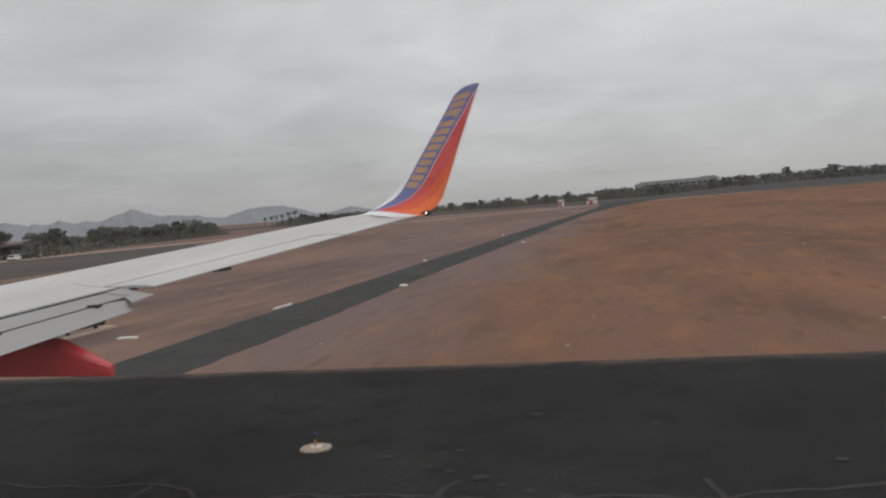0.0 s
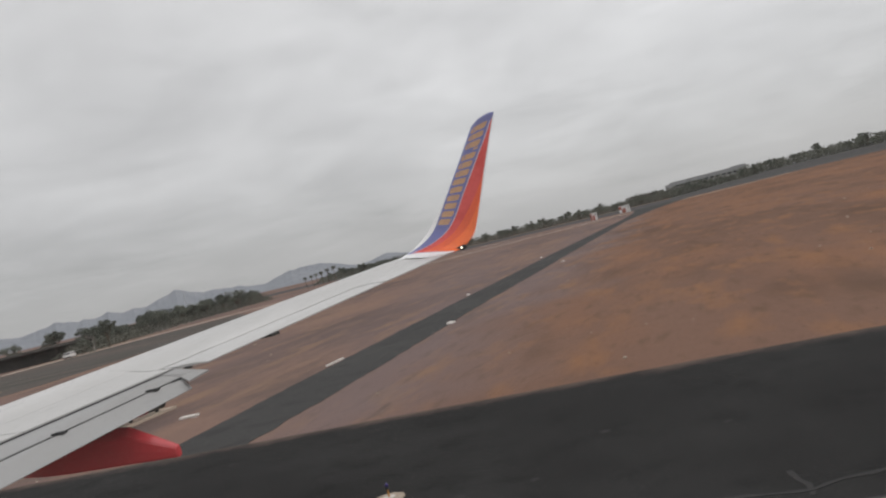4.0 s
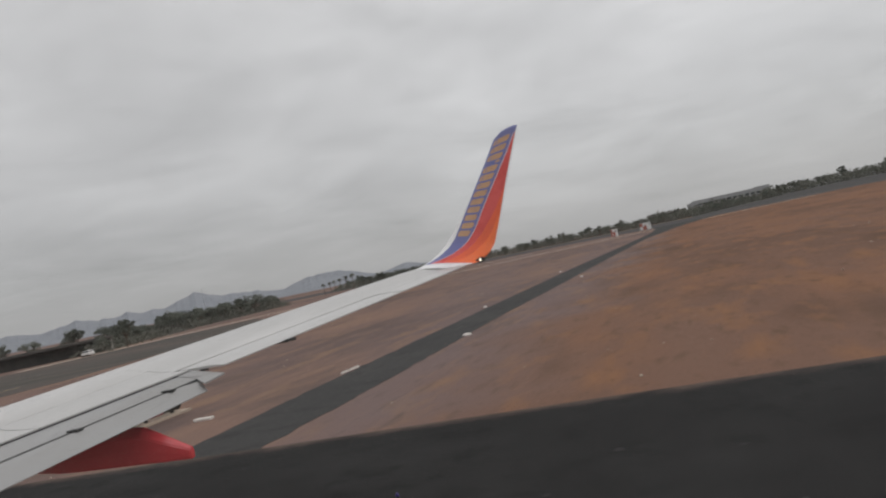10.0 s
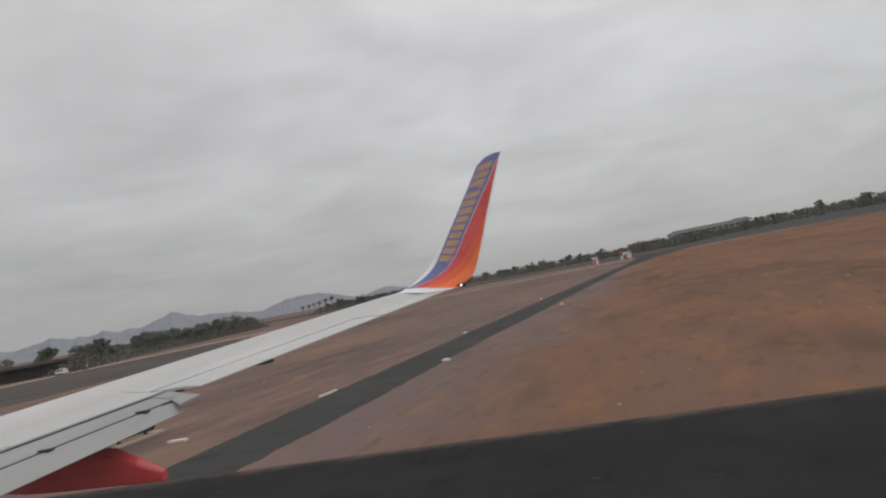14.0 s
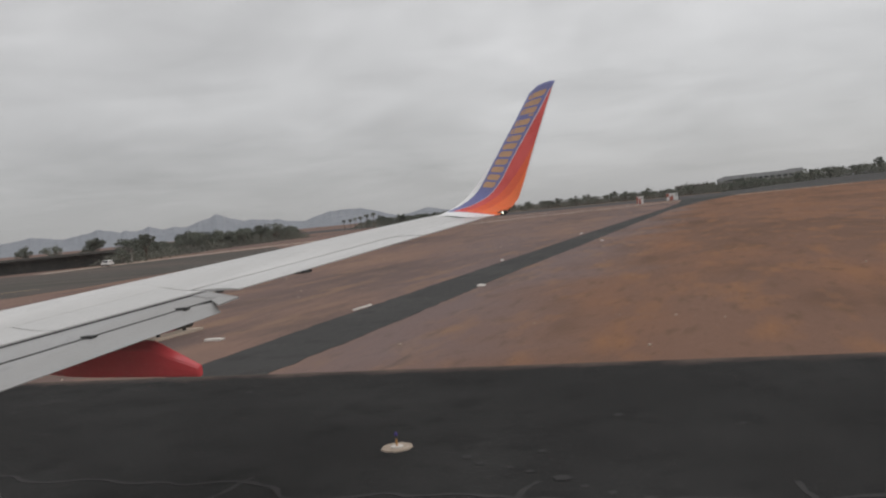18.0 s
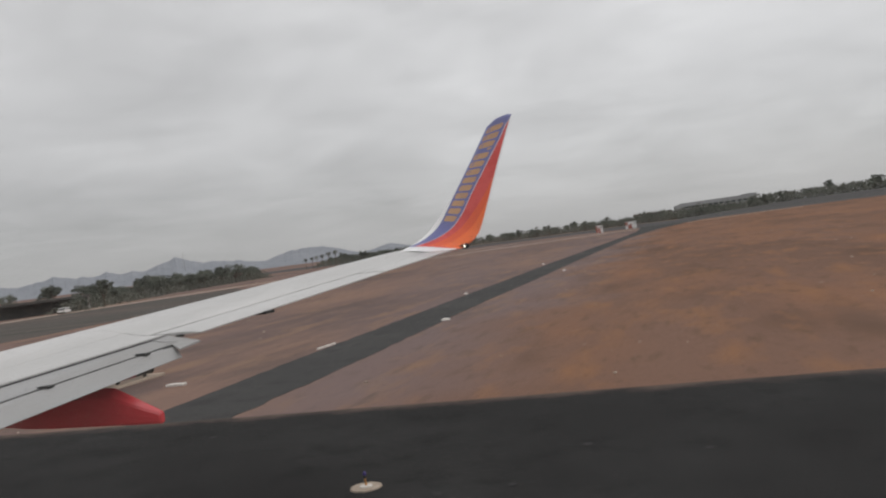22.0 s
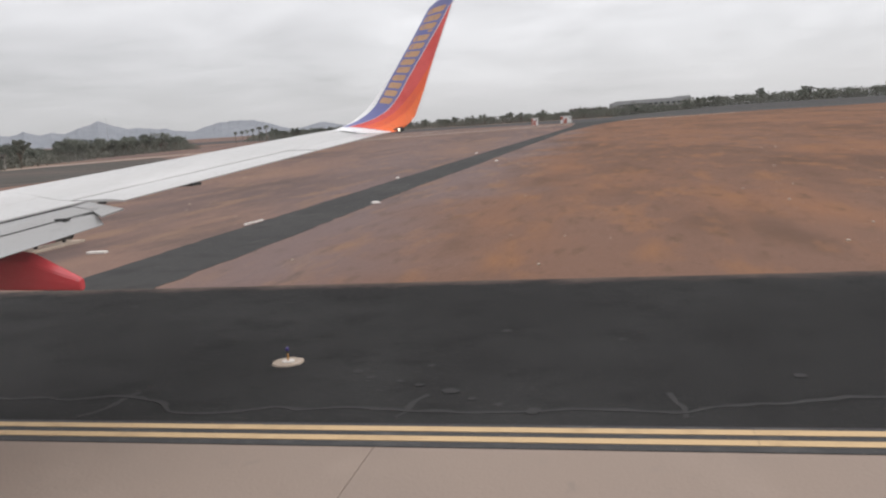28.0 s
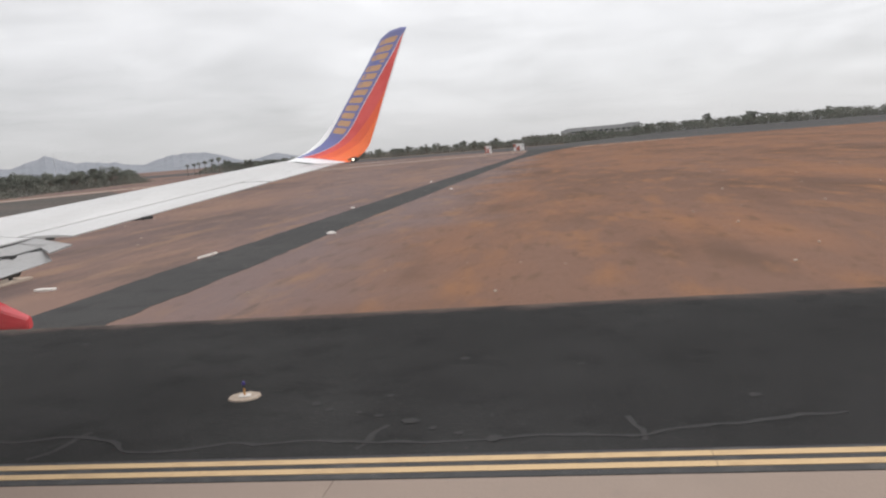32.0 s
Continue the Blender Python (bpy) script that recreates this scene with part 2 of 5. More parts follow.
STEEL = mat("steel", (0.45, 0.45, 0.45), 0.4, 0.8, vary=((8.0, (0.36, 0.36, 0.36), 0.5, 0.7, 5),))
SIGN_RED = mat("sign_red", (0.26, 0.032, 0.048), 0.5, vary=((4.0, (0.21, 0.030, 0.042), 0.5, 0.7, 6),))
SIGN_BLACK = mat("sign_black", (0.025, 0.024, 0.022), 0.5, vary=((4.0, (0.04, 0.037, 0.033), 0.5, 0.7, 6),))
SIGN_YELLOW = mat("sign_yellow", (0.62, 0.33, 0.03), 0.5, vary=((4.0, (0.54, 0.29, 0.04), 0.5, 0.7, 6),))
DULL_YELLOW = mat("sign_dull_yellow", (0.36, 0.25, 0.08), 0.5, vary=((6.0, (0.28, 0.20, 0.07), 0.5, 0.7, 6),))
SIGN_WHITE = mat("sign_white", (0.46, 0.42, 0.40), 0.5, vary=((9.0, (0.38, 0.33, 0.32), 0.5, 0.7, 6),))
AMBER_STEM = mat("amber_stem", (0.46, 0.22, 0.06), 0.5, vary=((30, (0.36, 0.18, 0.06), 0.5, 0.7, 4),))
BLUE_LENS = mat("blue_lens", (0.045, 0.03, 0.16), 0.25, spec=0.5, vary=((30, (0.06, 0.04, 0.20), 0.5, 0.7, 3),))
AMBER_GLOW = mat("amber_lamp", (0.9, 0.5, 0.05), 0.4, vary=((40, (0.95, 0.6, 0.1), 0.4, 0.6, 2),), glow=(1.0, 0.52, 0.02, 1.6))
NAV_GLOW = mat("nav_lamp", (0.9, 0.9, 0.9), 0.3, vary=((40, (0.95, 0.9, 0.8), 0.4, 0.6, 2),), glow=(1.0, 0.92, 0.72, 2.5))
BARK = mat("bark", (0.13, 0.10, 0.075), 0.9, vary=((3.0, (0.09, 0.07, 0.055), 0.45, 0.65, 6),))
# leaf colour is paled and greyed to carry the haze over the far trees
LEAF = mat("hazed_leaves", (0.140, 0.150, 0.122), 0.85, spec=0.15, random_tone=0.28, vary=((0.5, (0.155, 0.160, 0.130), 0.45, 0.65, 5),
                                                                                            (2.5, (0.135, 0.140, 0.130), 0.5, 0.7, 5)))
PALM_LEAF = mat("palm_fronds", (0.098, 0.100, 0.080), 0.8, random_tone=0.2, vary=((2.0, (0.08, 0.075, 0.05), 0.5, 0.7, 5),))
# scrub is lightened in the same way, with haze put into its colour
SCRUB = mat("hazed_scrub_leaves", (0.158, 0.162, 0.134), 0.9, spec=0.1, vary=((0.05, (0.15, 0.15, 0.132), 0.45, 0.62, 6), (0.8, (0.175, 0.165, 0.14), 0.5, 0.7, 6)))
# distance haze is put into the rock's blue-grey base colour
HAZED_ROCK = mat("hazy_mountain_rock", (0.225, 0.236, 0.256), 0.95, spec=0.0, vary=((0.004, (0.245, 0.255, 0.275), 0.4, 0.65, 8),
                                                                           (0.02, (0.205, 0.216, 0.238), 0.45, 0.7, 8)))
WALL_TAN = mat("tan_wall", (0.38, 0.36, 0.335), 0.9, vary=((0.2, (0.34, 0.32, 0.30), 0.45, 0.65, 6), (2, (0.41, 0.39, 0.36), 0.5, 0.7, 6)))
# roof grey carries the distance haze over the terminal in its colour
ROOF_GREY = mat("hazed_grey_roof", (0.34, 0.34, 0.34), 0.8, vary=((0.2, (0.30, 0.30, 0.30), 0.45, 0.65, 6), (2, (0.37, 0.37, 0.37), 0.5, 0.7, 6)))
DARK_GLASS = mat("dark_glazing", (0.05, 0.055, 0.06), 0.2, spec=0.5, vary=((0.3, (0.07, 0.075, 0.08), 0.5, 0.7, 3),))
# terminal wall grey, lightened to hold distance haze
WALL_GREY = mat("hazed_grey_wall", (0.33, 0.325, 0.32), 0.9, vary=((0.2, (0.29, 0.285, 0.28), 0.45, 0.65, 6), (2, (0.36, 0.355, 0.35), 0.5, 0.7, 6)))
WALL_BROWN = mat("brown_roof", (0.17, 0.13, 0.12), 0.9, vary=((0.3, (0.14, 0.11, 0.10), 0.45, 0.65, 6),))
# the hangar interior's shade is put into this timber colour; roof and posts share it
WALL_DARK = mat("shade_dark_timber", (0.095, 0.090, 0.084), 0.9, vary=((0.6, (0.130, 0.118, 0.105), 0.45, 0.65, 6),))
SHED_RED = mat("shelter_red", (0.36, 0.14, 0.11), 0.7, vary=((1.0, (0.40, 0.11, 0.08), 0.45, 0.65, 6),))
SHED_WHITE = mat("shelter_white", (0.70, 0.68, 0.66), 0.7, vary=((1.0, (0.62, 0.60, 0.58), 0.45, 0.65, 6),))


def acrylic():
    """Clear window acrylic, faintly hazed by fine scratches and smudges."""
    m = bpy.data.materials.new("window_acrylic")
    m.use_nodes = True
    nt = m.node_tree
    N, L = nt.nodes, nt.links
    N.clear()
    out, mix = N.new("ShaderNodeOutputMaterial"), N.new("ShaderNodeMixShader")
    clear, haze = N.new("ShaderNodeBsdfTransparent"), N.new("ShaderNodeBsdfTranslucent")
    haze.inputs["Color"].default_value = (0.85, 0.85, 0.85, 1)
    tc, n, r = N.new("ShaderNodeTexCoord"), N.new("ShaderNodeTexNoise"), N.new("ShaderNodeMapRange")
    n.inputs["Scale"].default_value, n.inputs["Detail"].default_value = 55.0, 3
    L.new(tc.outputs["Object"], n.inputs["Vector"])
    L.new(n.outputs["Fac"], r.inputs["Value"])
    r.inputs["From Min"].default_value, r.inputs["From Max"].default_value = 0.40, 0.75
    r.inputs["To Min"].default_value, r.inputs["To Max"].default_value = 0.006, 0.012
    L.new(r.outputs[0], mix.inputs[0])
    L.new(clear.outputs[0], mix.inputs[1])
    L.new(haze.outputs[0], mix.inputs[2])
    L.new(mix.outputs[0], out.inputs["Surface"])
    return m


ACRYLIC = acrylic()


# ---- mesh helpers ----
def part(name, bm, material, parent=None, label="", smooth=False):
    me = bpy.data.meshes.new(name)
    bm.to_mesh(me)
    bm.free()
    for m in material if isinstance(material, (list, tuple)) else [material]:
        me.materials.append(m)
    if smooth:
        for p in me.polygons:
            p.use_smooth = True
    ob = new(name, me)
    ob.parent = parent
    return tagged(ob, label) if label else ob


def shared(name, me, parent, m):
    ob = new(name, me)
    ob.parent, ob.matrix_basis = parent, m
    return ob


def empty(name, m, label, category, group="", kind=""):
    ob = new(name)
    ob.matrix_basis = m
    return tagged(ob, label, category, group, kind)


def add_box(bm, x0, x1, y0, y1, z0, z1, bevel=0.0, m=None, index=0):
    r = bmesh.ops.create_cube(bm, size=1)
    bmesh.ops.transform(bm, matrix=Matrix.Translation(((x0 + x1) / 2, (y0 + y1) / 2, (z0 + z1) / 2)) @ Matrix.Diagonal((x1 - x0, y1 - y0, z1 - z0, 1)), verts=r["verts"])
    faces = {f for v in r["verts"] for f in v.link_faces}
    verts = r["verts"]
    if bevel:
        edges = list({e for v in r["verts"] for e in v.link_edges})
        q = bmesh.ops.bevel(bm, geom=edges, offset=bevel, segments=2, affect="EDGES", profile=0.6)
        faces = set(q["faces"]) | {f for f in faces if f.is_valid}
        verts = list({v for f in faces for v in f.verts})
    for f in faces:
        f.material_index = index
    if m is not None:
        bmesh.ops.transform(bm, matrix=m, verts=verts)
    return verts


def box(x0, x1, y0, y1, z0, z1, bevel=0.0):
    bm = bmesh.new()
    add_box(bm, x0, x1, y0, y1, z0, z1, bevel)
    return bm


def add_tube(bm, rings, sides=12, caps=True, index=0):
    """rings: (x, y, z, radius) along a limb."""
    loops = []
    for i, (x, y, z, r) in enumerate(rings):
        a = Vector(rings[max(i - 1, 0)][:3])
        b = Vector(rings[min(i + 1, len(rings) - 1)][:3])
        q = (b - a).to_track_quat("Z", "Y")
        loops.append([bm.verts.new(Vector((x, y, z)) + q @ Vector((r * math.cos(k * math.tau / sides), r * math.sin(k * math.tau / sides), 0))) for k in range(sides)])
    for lo, hi in zip(loops, loops[1:]):
        for k in range(sides):
            bm.faces.new((lo[k], lo[(k + 1) % sides], hi[(k + 1) % sides], hi[k])).material_index = index
    if caps:
        bm.faces.new(loops[0][::-1]).material_index = index
        bm.faces.new(loops[-1]).material_index = index


def tube(rings, sides=12):
    bm = bmesh.new()
    add_tube(bm, rings, sides)
    return bm


def slab(points, z0, z1, edge=0.0):
    """A flat slab over a polygon in plan, with a slightly uneven edge where edge is given."""
    pts = []
    for (ax, ay), (bx, by) in zip(points, points[1:] + points[:1]):
        steps = max(1, int(math.dist((ax, ay), (bx, by)) / 0.35)) if edge else 1
        steps = min(steps, 700)
        for k in range(steps):
            f = k / steps
            d = edge * noise.noise((ax + (bx - ax) * f * 1.0, (ay + (by - ay) * f) * 1.0, 3.1)) if edge and k else 0
            n = Vector((by - ay, ax - bx)).normalized()
            pts.append((ax + (bx - ax) * f + n.x * d, ay + (by - ay) * f + n.y * d))
    bm = bmesh.new()
    lo = [bm.verts.new((x, y, z0)) for x, y in pts]
    hi = [bm.verts.new((x, y, z1)) for x, y in pts]
    bm.faces.new(hi)
    n = len(pts)
    for k in range(n):
        bm.faces.new((lo[k], lo[(k + 1) % n], hi[(k + 1) % n], hi[k]))
    bmesh.ops.recalc_face_normals(bm, faces=bm.faces)
    bmesh.ops.triangulate(bm, faces=[f for f in bm.faces if len(f.verts) > 4])
    return bm


def strip(points, width, z0, z1):
    """A band along a line in plan; width: one number, or one for each point."""
    bm = bmesh.new()
    rows = []
    for i, p in enumerate(points):
        a, b = Vector(points[max(i - 1, 0)]), Vector(points[min(i + 1, len(points) - 1)])
        n = Vector((a.y - b.y, b.x - a.x)).normalized() * (width[i] if isinstance(width, list) else width) / 2
        rows.append([bm.verts.new((p[0] + s * n.x, p[1] + s * n.y, z)) for s, z in ((-1, z0), (-1, z1), (1, z1), (1, z0))])
    for r, q in zip(rows, rows[1:]):
        for k in range(3):
            bm.faces.new((r[k], r[k + 1], q[k + 1], q[k]))
    bm.faces.new(rows[0])
    bm.faces.new(rows[-1][::-1])
    bmesh.ops.recalc_face_normals(bm, faces=bm.faces)
    return bm


def structure(name, bm, material, label, category, kind="structure"):
    return tagged(part(name, bm, material), label, category, "", kind)


def text_part(name, words, size, material, parent, m, depth=0.004, label=""):
    cu = bpy.data.curves.new(name, "FONT")
    cu.body, cu.size, cu.extrude, cu.align_x, cu.align_y = words, size, depth, "CENTER", "CENTER"
    tmp = bpy.data.objects.new("lettering_source", cu)
    me = bpy.data.meshes.new_from_object(tmp)
    bpy.data.objects.remove(tmp)
    me.materials.clear()
    me.materials.append(material)
    ob = new(name, me)
    ob.parent, ob.matrix_basis = parent, m
    return tagged(ob, label) if label else ob


# ---- ground and pavements ----
def build_ground():
    bm = bmesh.new()
    bmesh.ops.create_grid(bm, x_segments=60, y_segments=60, size=4700)
    structure("ground", bm, DIRT, "flat reddish-brown desert dirt with dry orange patches", "ground")


build_ground()
def slope_sheet():
    """A low bank: a long wedge with a flat top."""
    bm = bmesh.new()
    rows = []
    for k in range(41):
        x = 5 + 22.0 * k
        h = 3.2 * min(1.0, k / 4)
        rows.append([bm.verts.new((x, y, z)) for y, z in ((545, -0.1), (560, 0.15 * h), (615, 0.85 * h), (640, h), (820, h), (820, -0.1))])
    for r, q in zip(rows, rows[1:]):
        for j in range(6):
            bm.faces.new((r[j], r[(j + 1) % 6], q[(j + 1) % 6], q[j]))
    bm.faces.new(rows[0])
    bm.faces.new(rows[-1][::-1])
    bmesh.ops.recalc_face_normals(bm, faces=bm.faces)
    return bm


structure("asphalt_shoulder", slab([(-59.5, 8.98), (24.6, 8.98), (24.6, 19.0), (-59.5, 19.0)], -0.05, 0.020, 0.05), ASPHALT,
          "dark asphalt taxiway shoulder between concrete and dirt", "pavement")
structure("crossing_service_road", slab([(-9.1, 18.95), (-5.9, 18.95), (-5.85, 29), (-6.0, 40), (-6.05, 50), (-5.85, 66), (-5.6, 105), (-4.8, 182), (-0.5, 260), (9.0, 350), (22.0, 424), (-16.0, 424), (-9.5, 350), (-7.0, 260), (-7.1, 218), (-8.0, 162), (-8.9, 102), (-9.2, 58), (-9.27, 30)], -0.05, 0.012, 0.16), ROAD_ASPHALT,
          "narrow dark asphalt service road crossing the dirt", "road")
structure("blast_pad", slab([(-420, 19.0), (-60.5, 19.0), (-53.5, 66.0), (-58.0, 95.0), (-72, 140), (-92, 170), (-101, 140), (-108, 116), (-420, 116)], -0.05, 0.014, 0.06), PALE_ASPHALT,
          "wide dark asphalt blast pad beside the taxiway", "pavement")
structure("far_runway", slab([(-900, 430), (-45, 425), (-10, 375), (60, 420), (900, 470), (900, 610), (-900, 610)], -0.05, 0.015), OLD_ASPHALT, "distant grey asphalt runway below the trees", "road")
structure("far_embankment", slope_sheet(), OLD_ASPHALT, "grey paved bank rising towards the distant trees", "embankment")
structure("far_edge_marking", strip([(-84, 345), (-62, 356)], 1.6, -0.01, 0.012), WHITE_PAINT, "pale painted edge line across the dirt", "road marking")
structure("perimeter_path", strip([(-111, 120), (-106, 146), (-97, 180), (-75, 235), (-20, 320), (60, 405)], 4.5, -0.02, 0.010), PAD,
          "pale concrete perimeter path across the dirt", "road")
structure("concrete_apron", slab([(24.62, 8.98), (70, 8.98), (70, 26), (62, 37), (40, 45), (24.62, 51)], -0.05, 0.024), CONCRETE,
          "beige concrete apron fillet reaching into the dirt", "pavement")
structure("dark_island", slab([(47 + 13 * math.cos(a) * (1.0 if math.cos(a) < 0 else 1.3), 31 + 5.0 * math.sin(a)) for a in [k * math.tau / 40 for k in range(40)]], -0.02, 0.034), OLD_ASPHALT,
          "rounded dark asphalt island in the concrete", "pavement")
structure("curved_shoulder", slab([(70, 17.6), (128, 17.0), (150, 24), (150, 31), (126, 27.5), (100, 26.5), (70, 25.8)], -0.05, 0.018, 0.06), ASPHALT,
          "curving dark asphalt shoulder strip beside the concrete", "pavement")
structure("near_concrete_apron", slab([(70.02, 8.98), (170, 8.98), (170, 30), (150, 24), (128, 17.0), (70.02, 17.6)], -0.05, 0.022), CONCRETE,
          "broad beige concrete apron beside the taxiway", "pavement")
structure("side_runway", slab([(104, 33), (176, 30.2), (176, 47), (112, 49)], -0.05, 0.016, 0.05), OLD_ASPHALT, "dark asphalt taxiway joining across the dirt", "road")


def mark(name, points, width, material, parent, z):
    return part(name, strip(points, width, z - 0.006, z), material, parent)


def build_edge_line():
    line = empty("taxiway_edge_marking", Matrix(), "double yellow taxiway edge line with black borders", "road marking", kind="structure")
    for x0, x1 in ((-59.5, -18.0), (-14.95, 24.6)):
        part("black_border", slab([(x0, 8.99), (x1, 8.99), (x1, 9.72), (x0, 9.72)], 0.0, 0.026), BLACK_PAINT, line)
        for y in (9.23, 9.54):
            x = x0
            while x < x1 - 0.1:
                e = min(x + 11.0, x1)
                mark("yellow_line", [(x, y), (e - 0.006, y)], 0.155, PALE_YELLOW, line, 0.034)
                x = e
    return line


build_edge_line()


def build_hold_marking():
    hold = empty("hold_position_marking", Matrix(), "yellow runway hold marking, two solid and two dashed lines", "road marking", kind="structure")
    part("black_ground", slab([(-18.0, -13), (-14.96, -13), (-14.96, 9.72), (-15.3, 16.8), (-17.9, 16.8), (-18.0, 9.72)], 0.0, 0.038), BLACK_PAINT, hold)
    for x in (-15.80, -16.38):
        mark("solid_line", [(x, -12), (x, 9.3)], 0.31, YELLOW, hold, 0.046)
        mark("solid_line", [(x, 9.31), (x, 16.6)], 0.31, YELLOW, hold, 0.046)
    for x in (-16.98, -17.54):
        y = 16.55
        while y > -12:
            mark("dash", [(x, y - 0.62), (x, y)], 0.30, YELLOW, hold, 0.046)
            y -= 1.24
    return hold


build_hold_marking()
red = empty("surface_hold_sign", Matrix(), "red painted holding sign with black border on the concrete", "road marking", kind="structure")
part("black_border", slab([(-14.5, 2.6), (-9.6, 2.6), (-9.6, 8.6), (-14.5, 8.6)], 0.0, 0.038), BLACK_PAINT, red)
part("red_panel", slab([(-14.15, 2.95), (-9.95, 2.95), (-9.95, 8.25), (-14.15, 8.25)], 0.0, 0.046), RED_PAINT, red)


def build_chevrons():
    ch = empty("blast_pad_chevrons", Matrix(), "long yellow chevron stripes on the dark blast pad", "road marking", kind="structure")
    for y, w in ((25.6, 0.45), (50.0, 0.30), (69.0, 0.22)):
        x = -62.9 + (y - 19) * 0.048
        for k in range(3):
            a, b = x - 1.2 - k * 14, x - 1.2 - (k + 1) * 14 + 0.02
            mark("stripe", [(a, y - (x - 1.2 - a) * 0.72), (b, y - (x - 1.2 - b) * 0.72)] if y - (x - 1.2 - b) * 0.72 > 19.5 else [(a, y), (a - 0.5, y - 0.36)], w, YELLOW if y < 30 else PALE_YELLOW, ch, 0.022)


build_chevrons()
guide = empty("taxi_guide_line", Matrix(), "curving yellow guide line across the beige apron", "road marking", kind="structure")
for a, b in (((96, 27), (110, 15)), ((110, 15), (126, 9.5)), ((112, 27), (128, 30)), ((128, 30), (160, 33.5))):
    mark("black_edge", [a, b], 1.1, BLACK_PAINT, guide, 0.030)
    mark("yellow_line", [a, b], 0.7, YELLOW, guide, 0.038)


# ---- sealed cracks in the shoulder ----
def build_crack(start, steps, seed, width=0.16, aim=(0.05, -1.0)):
    rnd = random.Random(seed)
    x, y = start
    pts, widths = [(x, y)], [width]
    base = math.atan2(aim[1], aim[0])
    turn = 0.0
    for _ in range(steps * 3):
        turn = 0.62 * turn + rnd.gauss(0, 0.24)
        x += 0.19 * math.cos(base + turn)
        y += 0.19 * math.sin(base + turn)
        if not 9.85 < y < 18.85:
            break
        pts.append((x, y))
        widths.append(width * rnd.uniform(0.6, 1.3))
    if len(pts) > 2:
        structure("sealed_crack", strip(pts, widths, 0.012, 0.0245 + 0.005 * (abs(aim[0]) > 0.9)), CRACK, "pale sealed crack wandering across the dark asphalt", "crack")


for k, (sx, sy, n, aim) in enumerate((((-31.0), 18.7, 20, (0.1, -1)), ((-38.5), 18.6, 18, (-0.5, -1)), ((-46.0), 18.7, 18, (0.2, -1)), ((-52.0), 18.7, 18, (-0.6, -1)),
                                      ((12.0), 18.7, 18, (0.35, -1)), ((-57), 15.2, 40, (1, 0.0)), ((-44), 14.6, 36, (1, 0.03)),
                                      ((-7.5), 10.9, 30, (1, 0.01)), ((-1.4), 10.9, 7, (-0.7, -1)), ((3.0), 10.85, 7, (-0.25, -1)), ((6.2), 10.95, 7, (0.45, -1)))):
    build_crack((sx, sy), n, k, 0.15 if k < 7 else 0.085, aim)


def build_blots():
    bm = bmesh.new()
    rnd = random.Random(8)
    spots = [(-36 + 44 * rnd.random(), 10.2 + 7 * rnd.random()) for _ in range(26)]
    spots += [(1.6 + 0.42 * k + rnd.uniform(-0.1, 0.1), 11.9 - 0.24 * k + rnd.uniform(-0.08, 0.08)) for k in range(8)]  # a dripped trail
    for x, y in spots:
        r = 0.05 + 0.08 * rnd.random()
        bm.faces.new([bm.verts.new((x + r * math.cos(a) * rnd.uniform(0.7, 1.2), y + r * math.sin(a) * rnd.uniform(0.7, 1.2), 0.0345)) for a in [k * math.tau / 9 for k in range(9)]])
    structure("asphalt_spots", bm, CRACK, "small pale sealant spots on dark asphalt", "spots", "stuff")


build_blots()


# ---- the aircraft: wing, winglet, cabin wall ----
plane_turn = Matrix.Translation(EYE) @ pose(0, 0, 0, -0.3, 0, 0) @ Matrix.Translation((0, 0, -3.7))
aircraft = empty("airliner", plane_turn @ Matrix.Translation((-6.0, -1.72, 0.0)), "white and grey jet airliner standing on the taxiway", "aircraft")
BACK = Matrix.Translation((6.0, 1.72, 0.0))


def on_plane(name, bm, material, label="", parent=None, smooth=False):
    """A part given in places measured from the cabin window."""
    if parent is None:
        bmesh.ops.transform(bm, matrix=BACK, verts=bm.verts)
    return part(name, bm, material, parent or aircraft, label, smooth)


def te_x(y):
    return -3.95 - 0.35 * (15.3 - max(y, 4.0))


def chord(y):
    return te_x(y) - le_x(y)


def le_x(y):
    return -3.95 - 0.35 * 0.2 - 1.50 - 0.535 * (15.1 - y)


def plane_z(y):
    return 3.70 + 0.112 * (y - 15.3)


def section(u, y, side):
    """Height of the wing's skin at the fraction u of its chord."""
    c = chord(y)
    t = 0.54 * (0.2969 * math.sqrt(u) - 0.126 * u - 0.3516 * u * u + 0.2843 * u ** 3 - 0.1036 * u ** 4)
    lift = 0.055 * u * (1 - u)
    dip = 0.030 * math.sin(math.pi * min(max((u - 0.4) / 0.6, 0), 1)) ** 2 if side > 0 else 0
    return plane_z(y) + min(c, 3.6) * (lift - dip + (t if side > 0 else -0.75 * t))


def front_of_flap(y):
    return -6.48 - 0.395 * (9.42 - y)


